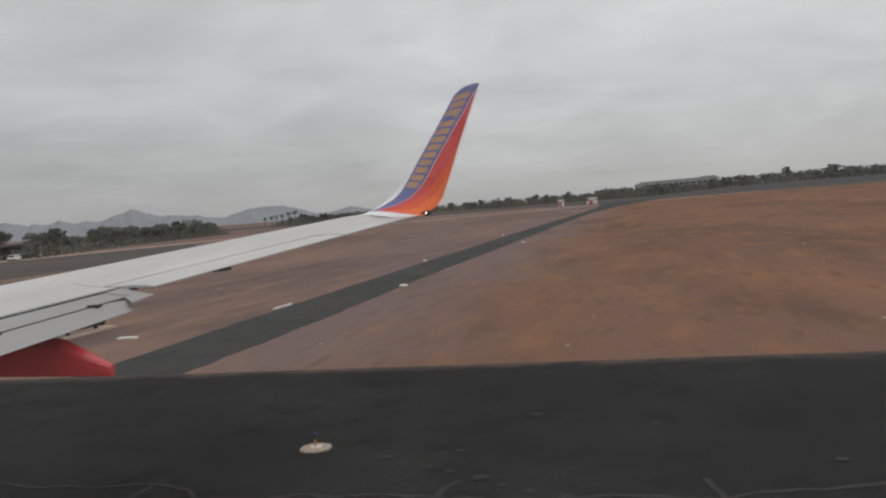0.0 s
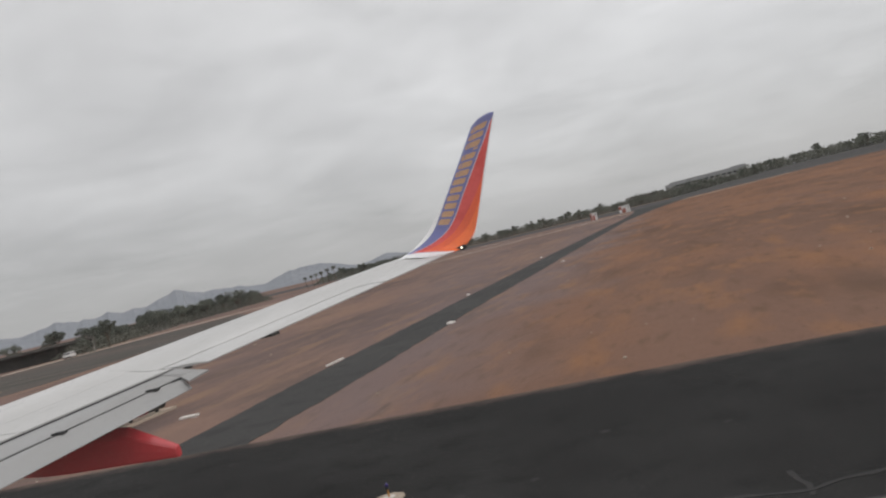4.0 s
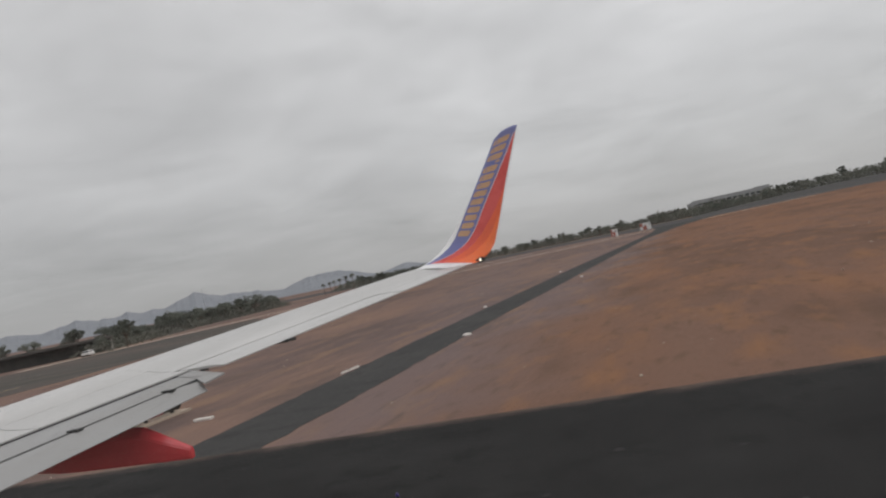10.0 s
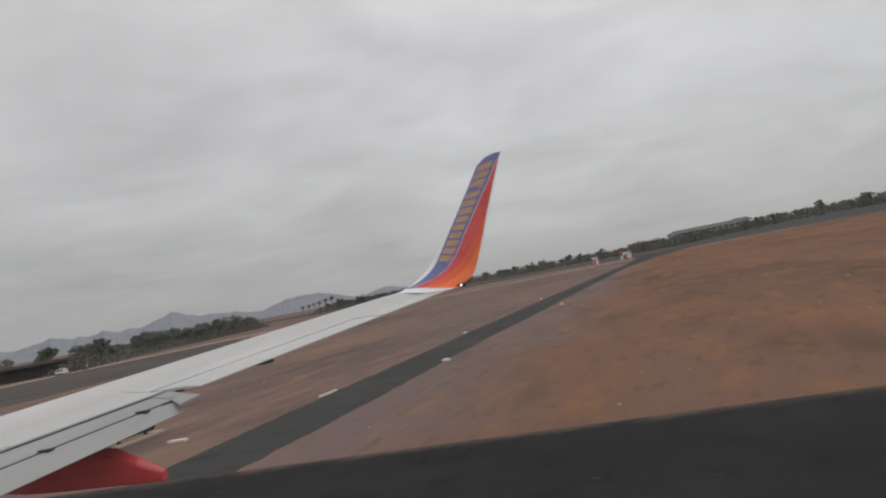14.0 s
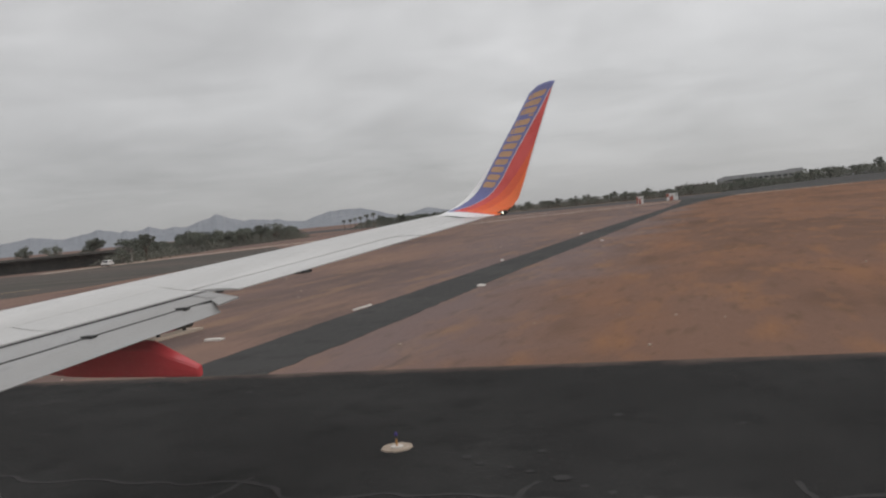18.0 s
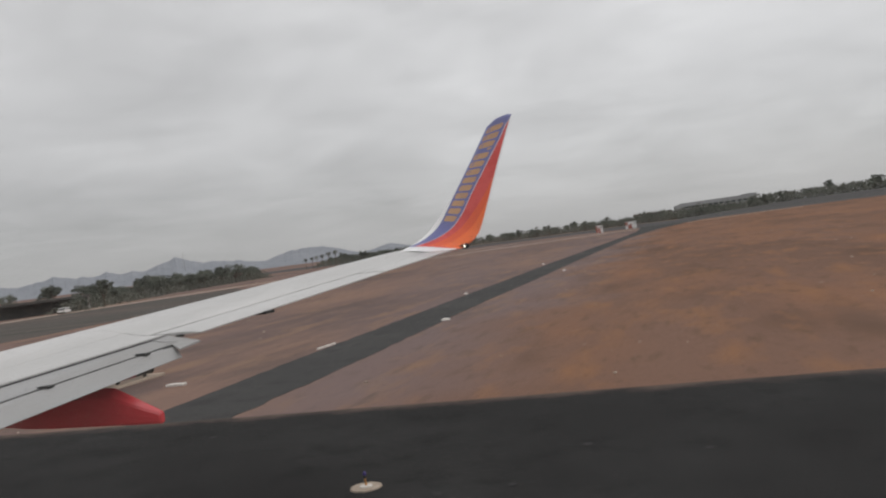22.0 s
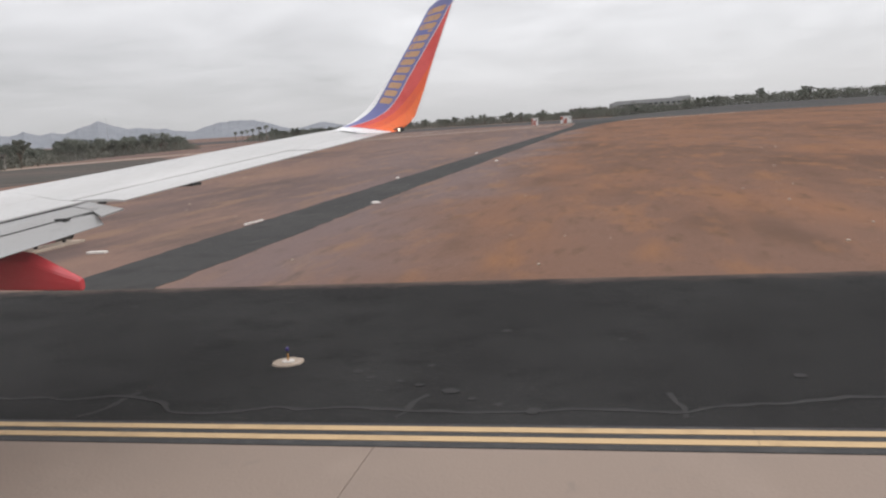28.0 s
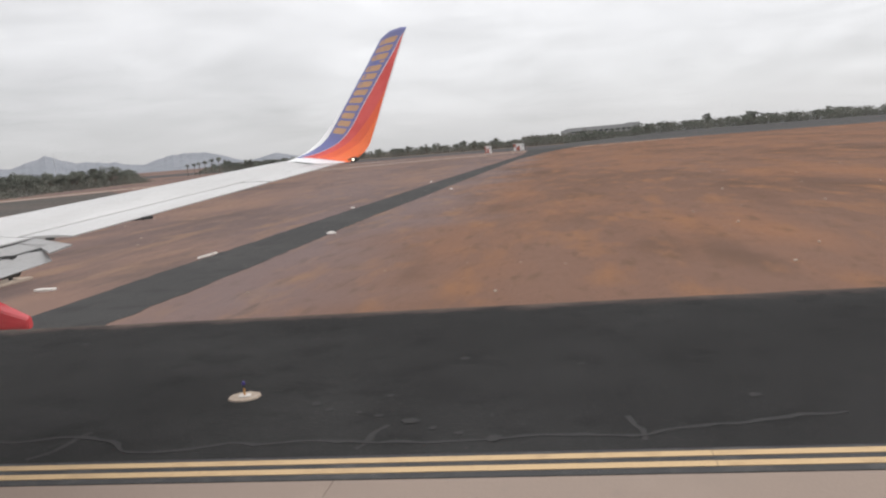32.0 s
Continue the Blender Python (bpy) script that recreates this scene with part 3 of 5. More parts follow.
def wing_piece(y0, y1, fx0, fx1, ny=10, nu=14, drop=0.0):
    """A closed piece of the wing between two spans and two chordwise lines (functions of y giving x)."""
    bm = bmesh.new()
    rings = []
    for i in range(ny + 1):
        y = y0 + (y1 - y0) * i / ny
        a, b, c, le = fx0(y), fx1(y), chord(y), le_x(y)
        ring = []
        for k in range(nu + 1):
            f = k / nu
            f = f * f * (3 - 2 * f) * 0.4 + f * f * 0.6 if a <= le + 1e-6 else f
            x = a + (b - a) * f
            ring.append(bm.verts.new((x, y, section(min(max((x - le) / c, 0), 1), y, 1) - drop)))
        for k in range(nu, -1, -1):
            x = ring[k].co.x
            u = min(max((x - le) / c, 0), 1)
            ring.append(bm.verts.new((x, y, min(section(u, y, -1), ring[k].co.z - 0.012) - drop)))
        rings.append(ring)
    for r, q in zip(rings, rings[1:]):
        n = len(r)
        for k in range(n):
            bm.faces.new((r[k], r[(k + 1) % n], q[(k + 1) % n], q[k]))
    bm.faces.new(rings[0])
    bm.faces.new(rings[-1][::-1])
    bmesh.ops.recalc_face_normals(bm, faces=bm.faces)
    return bm


def aileron_x(y):
    return te_x(y) - 0.50 - 0.055 * (13.1 - y)


def spoiler_front(y):
    return front_of_flap(y) - 0.62


ROOT = 0.28
wing_in = on_plane("inboard_wing_panel", wing_piece(ROOT, 9.42, le_x, spoiler_front, 16), WING_GREY, "light grey painted wing skin", smooth=False)
wing_out = on_plane("outboard_wing_panel", wing_piece(9.425, 14.9, le_x, lambda y: aileron_x(y) - 0.025 if y < 13.1 else aileron_x(13.1) + (te_x(y) - aileron_x(13.1) + 0.0) * 0 + 0.35 * (y - 13.1) - 0.004 - 0.021 * max(0, 1 - (y - 13.1) * 4), 20), WING_GREY, "light grey painted wing skin")
on_plane("aileron", wing_piece(9.46, 13.05, lambda y: aileron_x(y) + 0.015, te_x, 10, 6), WING_GREY, "light grey aileron along the trailing edge")
on_plane("tip_trailing_panel", wing_piece(13.10, 14.9, lambda y: aileron_x(13.1) + 0.35 * (y - 13.1), te_x, 6, 6), WING_GREY, "light grey fixed panel near the tip")
on_plane("wing_cavity", wing_piece(ROOT, 9.42, lambda y: spoiler_front(y) - 0.03, lambda y: front_of_flap(y) + 0.05, 12, 4, 0.045), GAP_DARK, "dark cavity under the spoilers")
on_plane("aileron_gap", wing_piece(9.43, 13.12, lambda y: aileron_x(min(y, 13.1)) + 0.35 * max(y - 13.1, 0) - 0.09, lambda y: aileron_x(min(y, 13.1)) + 0.35 * max(y - 13.1, 0) + 0.06, 12, 3, 0.022), SEAM_GREY, "grey hinge gap")
for a, b in ((1.2, 2.75), (2.77, 4.35), (4.37, 5.95), (5.97, 7.55), (7.57, 9.41)):
    on_plane("spoiler", wing_piece(a, b, lambda y: spoiler_front(y) + 0.006, front_of_flap, 4, 4), WING_GREY, "flat light grey spoiler panel")


def flap_piece(y0, y1, fx0, fx1, d0, d1, thick, ny=10, nu=8):
    """A flap with a rounded nose and a thin tail; d0 and d1 are its depths below the wing's plane at nose and tail."""
    bm = bmesh.new()
    rings = []
    for i in range(ny + 1):
        y = y0 + (y1 - y0) * i / ny
        a, b = fx0(y), fx1(y)
        up, low = [], []
        for k in range(nu + 1):
            f = (k / nu) ** 1.6
            x = a + (b - a) * f
            mid = plane_z(y) - (d0(y) + (d1(y) - d0(y)) * f)
            h = (thick(y) if callable(thick) else thick) * (math.sqrt(f) * 1.9 * (1 - f) + 0.08)
            up.append(bm.verts.new((x, y, mid + h * 0.6)))
            low.append(bm.verts.new((x, y, mid - h * 0.4 - 0.004)))
        rings.append(up + low[::-1])
    for r, q in zip(rings, rings[1:]):
        n = len(r)
        for k in range(n):
            bm.faces.new((r[k], r[(k + 1) % n], q[(k + 1) % n], q[k]))
    bm.faces.new(rings[0])
    bm.faces.new(rings[-1][::-1])
    bmesh.ops.recalc_face_normals(bm, faces=bm.faces)
    return bm


def slot_x(y):
    return -6.28 - 0.32 * (9.15 - y)


def aft_tail(y):
    return -5.985 - 0.19 * (9.03 - y)


# added dark strip that paints the slot's shadow behind the spoilers
on_plane("slot_shadow_strip", wing_piece(1.0, 9.42, lambda y: front_of_flap(y) - 0.006, lambda y: front_of_flap(y) + 0.022, 12, 3, 0.018), GAP_DARK, "dark strip painted as the slot's shadow behind the spoilers")
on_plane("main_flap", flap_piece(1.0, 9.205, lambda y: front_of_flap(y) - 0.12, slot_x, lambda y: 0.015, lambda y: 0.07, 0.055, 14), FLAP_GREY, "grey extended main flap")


def flap_end():
    """The outer end of the main flap: a thin pointed plate that reaches back past the aft flap's corner."""
    bm = bmesh.new()
    plan = ((front_of_flap(9.21) - 0.06, 9.207, -0.012), (-6.47, 9.207, 0.008), (slot_x(9.207), 9.207, 0.066), (-5.975, 8.935, 0.082), (-5.93, 9.335, 0.080), (-6.25, 9.40, 0.030), (-6.50, 9.44, -0.012))
    top = [bm.verts.new((x, y, plane_z(y) - d)) for x, y, d in plan]
    low = [bm.verts.new((x, y, plane_z(y) - d - 0.018)) for x, y, d in plan]
    mid = bm.verts.new((-6.2, 9.26, plane_z(9.26) - 0.050))
    n = len(top)
    bm.faces.new(low[::-1])
    for k in range(n):
        bm.faces.new((top[k], top[(k + 1) % n], mid))
        bm.faces.new((low[k], low[(k + 1) % n], top[(k + 1) % n], top[k]))
    bmesh.ops.recalc_face_normals(bm, faces=bm.faces)
    return bm


def aft_nose(y):
    return slot_x(y) + 0.035


def aft_edge(y):
    """The aft flap's tail, cut off aslant at its outer end."""
    f = max(0.0, (y - 8.99) / 0.205)
    return aft_tail(min(y, 8.99)) * (1 - f) + (slot_x(9.195) + 0.05) * f


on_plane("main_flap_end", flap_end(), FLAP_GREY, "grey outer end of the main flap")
# the slot's shade is put in as a near-black strip between the flaps
on_plane("flap_slot_shade", flap_piece(1.0, 9.19, lambda y: slot_x(y) - 0.04, lambda y: slot_x(y) + 0.08, lambda y: 0.078, lambda y: 0.082, 0.012, 14), GAP_DARK, "dark strip painted as the shaded slot between the flaps")
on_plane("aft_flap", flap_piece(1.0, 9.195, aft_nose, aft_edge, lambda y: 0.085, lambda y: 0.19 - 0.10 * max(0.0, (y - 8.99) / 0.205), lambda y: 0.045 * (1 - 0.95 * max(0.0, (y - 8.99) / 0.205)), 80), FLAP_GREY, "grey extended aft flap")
for y in (8.76, 7.56, 6.3):
    on_plane("flap_bracket", box(slot_x(y) - 0.05, slot_x(y) + 0.11, y - 0.05, y + 0.05, plane_z(y) - 0.10, plane_z(y) - 0.055, 0.01), GAP_DARK, "dark flap hinge fitting")
on_plane("aileron_end_fitting", box(-6.33, -6.22, 9.425, 9.45, plane_z(9.44) - 0.03, plane_z(9.44) - 0.002, 0.004), GAP_DARK, "dark fitting at the aileron's end")
on_plane("aileron_actuator", box(te_x(10.6) - 0.30, te_x(10.6) + 0.01, 10.5, 10.75, plane_z(10.6) - 0.055, plane_z(10.6) - 0.012, 0.015), GAP_DARK, "dark hinge fairing")


def build_canoe(y, x_nose, x_tip, top0, top_tip, bot0, bot_tip, w):
    """The flap track fairing: a boat-shaped pod with a ridge along its top and a blunt tail."""
    bm = bmesh.new()
    rings = []
    n = 14
    for i in range(n + 1):
        f = i / n
        x = x_nose + (x_tip - x_nose) * f
        swell = min(1.0, (f / 0.60)) ** 0.6
        lo = bot0 + (bot_tip - bot0) * f + (1 - swell) * 0.30
        g = max(0.0, (f - 0.837) / 0.163)
        hi = top0 + (top_tip - top0) * g
        half = w * swell * (1 - 0.74 * max(0.0, (f - 0.55) / 0.45) ** 1.3)
        eave = hi - min(0.115 * (1 - 0.78 * g), (hi - lo) * 0.4)
        mid = (eave + lo) / 2
        rings.append([bm.verts.new((x, y + a * half, z)) for a, z in ((-0.25, hi), (0.25, hi), (0.96, eave), (1, mid), (0.88, lo + 0.015), (0.5, lo), (-0.5, lo), (-0.88, lo + 0.015), (-1, mid), (-0.96, eave))])
    for r, q in zip(rings, rings[1:]):
        k = len(r)
        for j in range(k):
            bm.faces.new((r[j], r[(j + 1) % k], q[(j + 1) % k], q[j]))
    bm.faces.new(rings[0])
    bm.faces.new(rings[-1][::-1])
    bmesh.ops.recalc_face_normals(bm, faces=bm.faces)
    bmesh.ops.bevel(bm, geom=[e for e in bm.edges if len(e.link_faces) == 2 and e.calc_face_angle(0) > 0.5], offset=0.012, segments=3, affect="EDGES")
    return bm


on_plane("flap_track_fairing", build_canoe(8.25, -9.9, -5.845, 2.63, 2.287, 2.285, 2.148, 0.19), CANOE_RED, "red boat-shaped flap track fairing", smooth=False)
on_plane("flap_track_fairing", build_canoe(4.62, -11.66, -7.15, 2.226, 1.874, 1.896, 1.753, 0.19), CANOE_RED, "red boat-shaped flap track fairing")

# winglet: stations from the wing's end up to the tip
W_LE = [(-5.627, 14.9, 3.655), (-5.02, 15.20, 3.79), (-4.66, 15.40, 4.00), (-4.355, 15.52, 4.32), (-3.825, 15.66, 5.04), (-3.22, 15.80, 6.00)]
W_TE = [(-4.09, 14.9, 3.655), (-3.88, 15.25, 3.69), (-3.64, 15.42, 3.88), (-3.50, 15.51, 4.16), (-3.175, 15.64, 5.04), (-2.765, 15.80, 6.10)]


def along(stations, v):
    f = v * (len(stations) - 1)
    i = min(int(f), len(stations) - 2)
    p = [Vector(stations[min(max(j, 0), len(stations) - 1)]) for j in (i - 1, i, i + 1, i + 2)]
    t = f - i
    return 0.5 * (2 * p[1] + (p[2] - p[0]) * t + (2 * p[0] - 5 * p[1] + 4 * p[2] - p[3]) * t * t + (3 * p[1] - p[0] - 3 * p[2] + p[3]) * t ** 3)


V_KEYS = (0.0, 0.13, 0.20, 0.25, 0.32, 0.43, 0.55, 0.635, 0.705, 0.76, 0.815, 0.86, 0.905, 0.95, 0.975, 1.0)
BANDS = (  # chord fractions at which blue, pinstripe, red, dark orange, orange and the white edge begin, at the keys above
    (1.0, 1.0, 0.06, 0.07, 0.10, 0.13, 0.12, 0.09, 0.05, 0.03, 0.0, 0.0, 0.0, 0.0, 0.0, 0.0),
    (1.0, 1.0, 0.15, 0.22, 0.30, 0.39, 0.43, 0.47, 0.48, 0.52, 0.58, 0.65, 0.77, 0.85, 1.0, 1.0),
    (1.0, 1.0, 0.165, 0.235, 0.315, 0.405, 0.45, 0.49, 0.505, 0.55, 0.615, 0.69, 0.81, 0.895, 1.0, 1.0),
    (1.0, 1.0, 0.36, 0.42, 0.48, 0.56, 0.62, 0.71, 0.83, 0.92, 1.0, 1.0, 1.0, 1.0, 1.0, 1.0),
    (1.0, 1.0, 0.60, 0.65, 0.69, 0.75, 0.82, 0.89, 0.98, 1.0, 1.0, 1.0, 1.0, 1.0, 1.0, 1.0),
    (1.0, 1.0, 1.0, 1.0, 1.0, 0.995, 0.985, 0.98, 0.975, 0.97, 0.965, 0.96, 0.955, 0.955, 0.965, 1.0))


def winglet_point(u, v, side):
    round_off = min(max((v - 0.88) / 0.12, 0.0), 1.0) ** 2
    v -= round_off * (0.032 * max(0.0, 1 - u / 0.38) ** 2 + 0.010 * max(0.0, (u - 0.85) / 0.15) ** 2)
    a, b = along(W_LE, v), along(W_TE, v)
    c = (b - a).length
    d = (along(W_LE, min(v + 0.02, 1)) + along(W_TE, min(v + 0.02, 1)) - along(W_LE, max(v - 0.02, 0)) - along(W_TE, max(v - 0.02, 0)))
    n = (b - a).cross(d).normalized()
    t = 0.5 * (0.2969 * math.sqrt(u) - 0.126 * u - 0.3516 * u * u + 0.2843 * u ** 3 - 0.1036 * u ** 4)
    w = max(0.0, 1 - v / 0.2)
    t *= c * (0.9 + 0.3 * w)
    dip = 0.030 * math.sin(math.pi * min(max((u - 0.4) / 0.6, 0), 1)) ** 2
    return a + (b - a) * u + n * (side * (t + 0.002)) + Vector((0, 0, w * w * c * (0.055 * u * (1 - u) - dip)))


def build_winglet():
    bm = bmesh.new()
    sides = []
    for side in (1, -1):
        grid = []
        for i in range(61):
            v = i / 60
            edge = float(np.interp(v, V_KEYS, BANDS[-1]))
            marks = [0.0] + [min(edge, float(np.interp(v, V_KEYS, b))) for b in BANDS] + [1.0]
            cols = []
            for a, b in zip(marks, marks[1:]):
                cols += [a + (b - a) * k / 4 for k in range(4)]
            cols.append(1.0)
            grid.append([bm.verts.new(winglet_point(u, v, side)) for u in cols])
        for r, q in zip(grid, grid[1:]):
            for k in range(len(r) - 1):
                f = bm.faces.new((r[k], r[k + 1], q[k + 1], q[k]))
                f.material_index = k // 4
        sides.append(grid)
    up, lo = sides
    bm.faces.new(up[-1] + lo[-1][::-1]).material_index = 1
    for k in range(60):
        bm.faces.new((up[k][0], up[k + 1][0], lo[k + 1][0], lo[k][0])).material_index = 0 if k < 36 else 1
        bm.faces.new((up[k][-1], lo[k][-1], lo[k + 1][-1], up[k + 1][-1])).material_index = 5 if k < 26 else 6
    bmesh.ops.remove_doubles(bm, verts=bm.verts, dist=0.0004)
    bmesh.ops.recalc_face_normals(bm, faces=bm.faces)
    return bm


winglet = on_plane("winglet", build_winglet(), [WHITE_GLOSS, LIV_BLUE, LIV_LINE, LIV_RED, LIV_ORANGE, LIV_LIGHT, WHITE_GLOSS], "blended winglet painted blue, red and orange", smooth=True)


def build_gold_bars():
    """Plain gold blocks where the blue band carries its lettering."""
    slots = 12.4
    vs = [0.565 + 0.405 * k / 80 for k in range(81)]
    mids = [winglet_point(0.3, v, 1) for v in vs]
    run = [0.0]
    for p, q in zip(mids, mids[1:]):
        run.append(run[-1] + (q - p).length)
    for k in range(13):
        dot = k == 9
        f = (k if k < 10 else k - 0.6) / slots
        v0 = float(np.interp(f * run[-1], run, vs))
        v1 = float(np.interp((f + (0.26 if dot else 0.74) / slots) * run[-1], run, vs))
        lo, hi = (0.62, 0.86) if dot else (0.13, 0.87)
        bm = bmesh.new()
        rows = []
        for v, c in ((v0, 0.10), (v0 + (v1 - v0) * 0.2, 0.0), (v0 + (v1 - v0) * 0.8, 0.0), (v1, 0.10)):
            band = float(np.interp(v, V_KEYS, BANDS[0])), float(np.interp(v, V_KEYS, BANDS[1]))
            us = [band[0] + (band[1] - band[0]) * f for f in (lo + c * (hi - lo), (lo + hi) / 2, hi - c * (hi - lo))]
            rows.append([winglet_point(u, v, INNER) for u in us])
        lift = (rows[0][0] - winglet_point(0.3, v0, -INNER)).normalized() * 0.004
        quad = [[bm.verts.new(p + lift) for p in r] for r in rows]
        for r, q in zip(quad, quad[1:]):
            for j in range(2):
                bm.faces.new((r[j], r[j + 1], q[j + 1], q[j]))
        bmesh.ops.transform(bm, matrix=BACK, verts=bm.verts)
        part("gold_block", bm, LIV_GOLD, winglet, "gold painted block on the blue band" if k == 0 else "")


INNER = 1 if winglet_point(0.3, 0.7, 1).y < winglet_point(0.3, 0.7, -1).y else -1
build_gold_bars()
on_plane("navigation_light", tube([(-3.98, 15.24, 3.695, 0.02), (-3.90, 15.27, 3.70, 0.045), (-3.84, 15.29, 3.705, 0.05), (-3.80, 15.30, 3.71, 0.03)], 10), GAP_DARK, "dark housing of the tip light")
on_plane("navigation_lamp", tube([(-3.87, 15.215, 3.680, 0.006), (-3.87, 15.215, 3.687, 0.010), (-3.87, 15.215, 3.717, 0.010), (-3.87, 15.215, 3.725, 0.006)], 10), NAV_GLOW, "small bright white tip light")


def build_fuselage():
    """A plain tube round the cabin, open at one window."""
    cy, cz, r = -1.60, 3.30, 1.86
    a0, a1 = math.asin((3.70 - 0.25 - cz) / r), math.asin((3.70 + 0.20 - cz) / r)
    angles = [a0, a1] + [a1 + (math.tau - (a1 - a0)) * k / 72 for k in range(1, 72)]
    xs = [-17, -12, -8, -4, -1.5, -0.26, 0.14, 1.5, 4, 8, 11]
    bm = bmesh.new()
    shells = []
    for rr in (r, r - 0.06):
        shells.append([[bm.verts.new((x, cy + rr * math.cos(a), cz + rr * math.sin(a))) for a in angles] for x in xs])
    n = len(angles)
    for s, shell in enumerate(shells):
        for i in range(len(xs) - 1):
            for k in range(n):
                if i == 5 and k == 0:
                    continue
                bm.faces.new((shell[i][k], shell[i][(k + 1) % n], shell[i + 1][(k + 1) % n], shell[i + 1][k])).material_index = s
        for i, flip in ((0, False), (len(xs) - 1, True)):
            bm.faces.new(shell[i] if flip else shell[i][::-1]).material_index = s
    o, q = shells[0], shells[1]
    for (i, k), (j, m) in (((5, 0), (5, 1)), ((5, 1), (6, 1)), ((6, 1), (6, 0)), ((6, 0), (5, 0))):
        bm.faces.new((o[i][k], o[j][m], q[j][m], q[i][k])).material_index = 1
    bmesh.ops.recalc_face_normals(bm, faces=bm.faces)
    return bm


pane_bm = bmesh.new()
add_box(pane_bm, -0.26, 0.14, -0.002, 0.002, -0.255, 0.215, 0.0, pose(0, 0.176, 3.70, 12.2, 0, 0))
pane = on_plane("window_pane", pane_bm, ACRYLIC, "clear acrylic cabin window, faintly smudged")
pane.visible_shadow = False


def window_ring(inner, outer, depth):
    """A band round the rounded window opening, leaning with the cabin wall."""
    bm = bmesh.new()
    rows = []
    n = 72
    for k in range(n):
        a = k * math.tau / n
        ring = []
        for s, d in ((inner, 0.0), (outer, 0.0), (outer, depth), (inner, depth)):
            c, q = math.cos(a), math.sin(a)
            half = 0.85 if c > 0 else 0.84
            sx = -0.345 + s * half * math.copysign(abs(c) ** (2 / 2.2), c)
            sz = 0.1 + s * math.copysign(abs(q) ** (2 / 2.2), q)
            y = 0.170 / (1 + 0.216 * sz)
            ring.append(bm.verts.new((sx * y, y + d, 3.7 + sz * y)))
        rows.append(ring)
    for r, q in zip(rows, rows[1:] + rows[:1]):
        for j in range(4):
            bm.faces.new((r[j], r[(j + 1) % 4], q[(j + 1) % 4], q[j]))
    bmesh.ops.recalc_face_normals(bm, faces=bm.faces)
    return bm


on_plane("window_seal", window_ring(0.985, 1.012, -0.004), SEAM_GREY, "thin grey seal round the cabin window")
on_plane("window_lining", window_ring(1.012, 1.75, -0.012), CABIN, "moulded cabin lining round the window")
on_plane("fuselage", build_fuselage(), [WHITE_GLOSS, CABIN], "plain white cabin tube with one open window")
for y in (1.1, -4.54):
    gear = on_plane("main_gear_strut", tube([(-8.0, y, 0.45, 0.09), (-8.0, y, 1.2, 0.10), (-8.1, y, 2.35, 0.13)], 12), STEEL, "steel landing gear strut")
    for d in (-0.35, 0.35):
        bm = tube([(-8.0, y + d - 0.18, 0.565, 0.40), (-8.0, y + d - 0.14, 0.565, 0.53), (-8.0, y + d + 0.14, 0.565, 0.53), (-8.0, y + d + 0.18, 0.565, 0.40)], 24)
        on_plane("wheel", bm, RUBBER, "black rubber landing gear wheel")


# ---- airfield signs and lights ----
def build_edge_light(m, lens=True):
    ob = empty("taxiway_edge_light", m, "blue taxiway edge light on an amber stem and pale concrete disc", "light", "edge lights along the shoulder")
    bm = bmesh.new()
    rnd = random.Random(3)
    out = [(0.43 * rnd.uniform(0.94, 1.05)) for _ in range(28)]
    low = [bm.verts.new((r * math.cos(k * math.tau / 28), r * math.sin(k * math.tau / 28), 0.0)) for k, r in enumerate(out)]
    top = [bm.verts.new((r * 0.97 * math.cos(k * math.tau / 28), r * 0.97 * math.sin(k * math.tau / 28), 0.035)) for k, r in enumerate(out)]
    bm.faces.new(top)
    for k in range(28):
        bm.faces.new((low[k], low[(k + 1) % 28], top[(k + 1) % 28], top[k]))
    part("concrete_disc", bm, PAD, ob, "pale round concrete base")
    part("base_plate", tube([(0, 0, 0.034, 0.17), (0, 0, 0.055, 0.17), (0, 0, 0.065, 0.13)], 20), WHITE_PAINT, ob, "pale metal base plate")
    part("stem", tube([(0, 0, 0.06, 0.035), (0, 0, 0.10, 0.026), (0, 0, 0.26, 0.024)], 10), AMBER_STEM, ob, "amber painted stem")
    part("head", tube([(0, 0, 0.25, 0.035), (0, 0, 0.30, 0.055), (0, 0, 0.33, 0.055)], 12), BLACK_PAINT, ob, "dark lamp head")
    part("lens", tube([(0, 0, 0.325, 0.05), (0, 0, 0.38, 0.048), (0, 0, 0.42, 0.03), (0, 0, 0.43, 0.01)], 12), BLUE_LENS, ob, "blue glass lens")
    return ob


SMALL = Matrix.Diagonal((0.60, 0.60, 0.62, 1))
edge_light = build_edge_light(Matrix.Translation((0.33, 12.42, 0.02)) @ SMALL)
for x in (-51.5, -38.6, -26.7, -12.9, 13.8):
    copy_thing(edge_light, Matrix.Translation((x, 12.42, 0.02)) @ pose(0, 0, 0, 0, 0, x * 7))


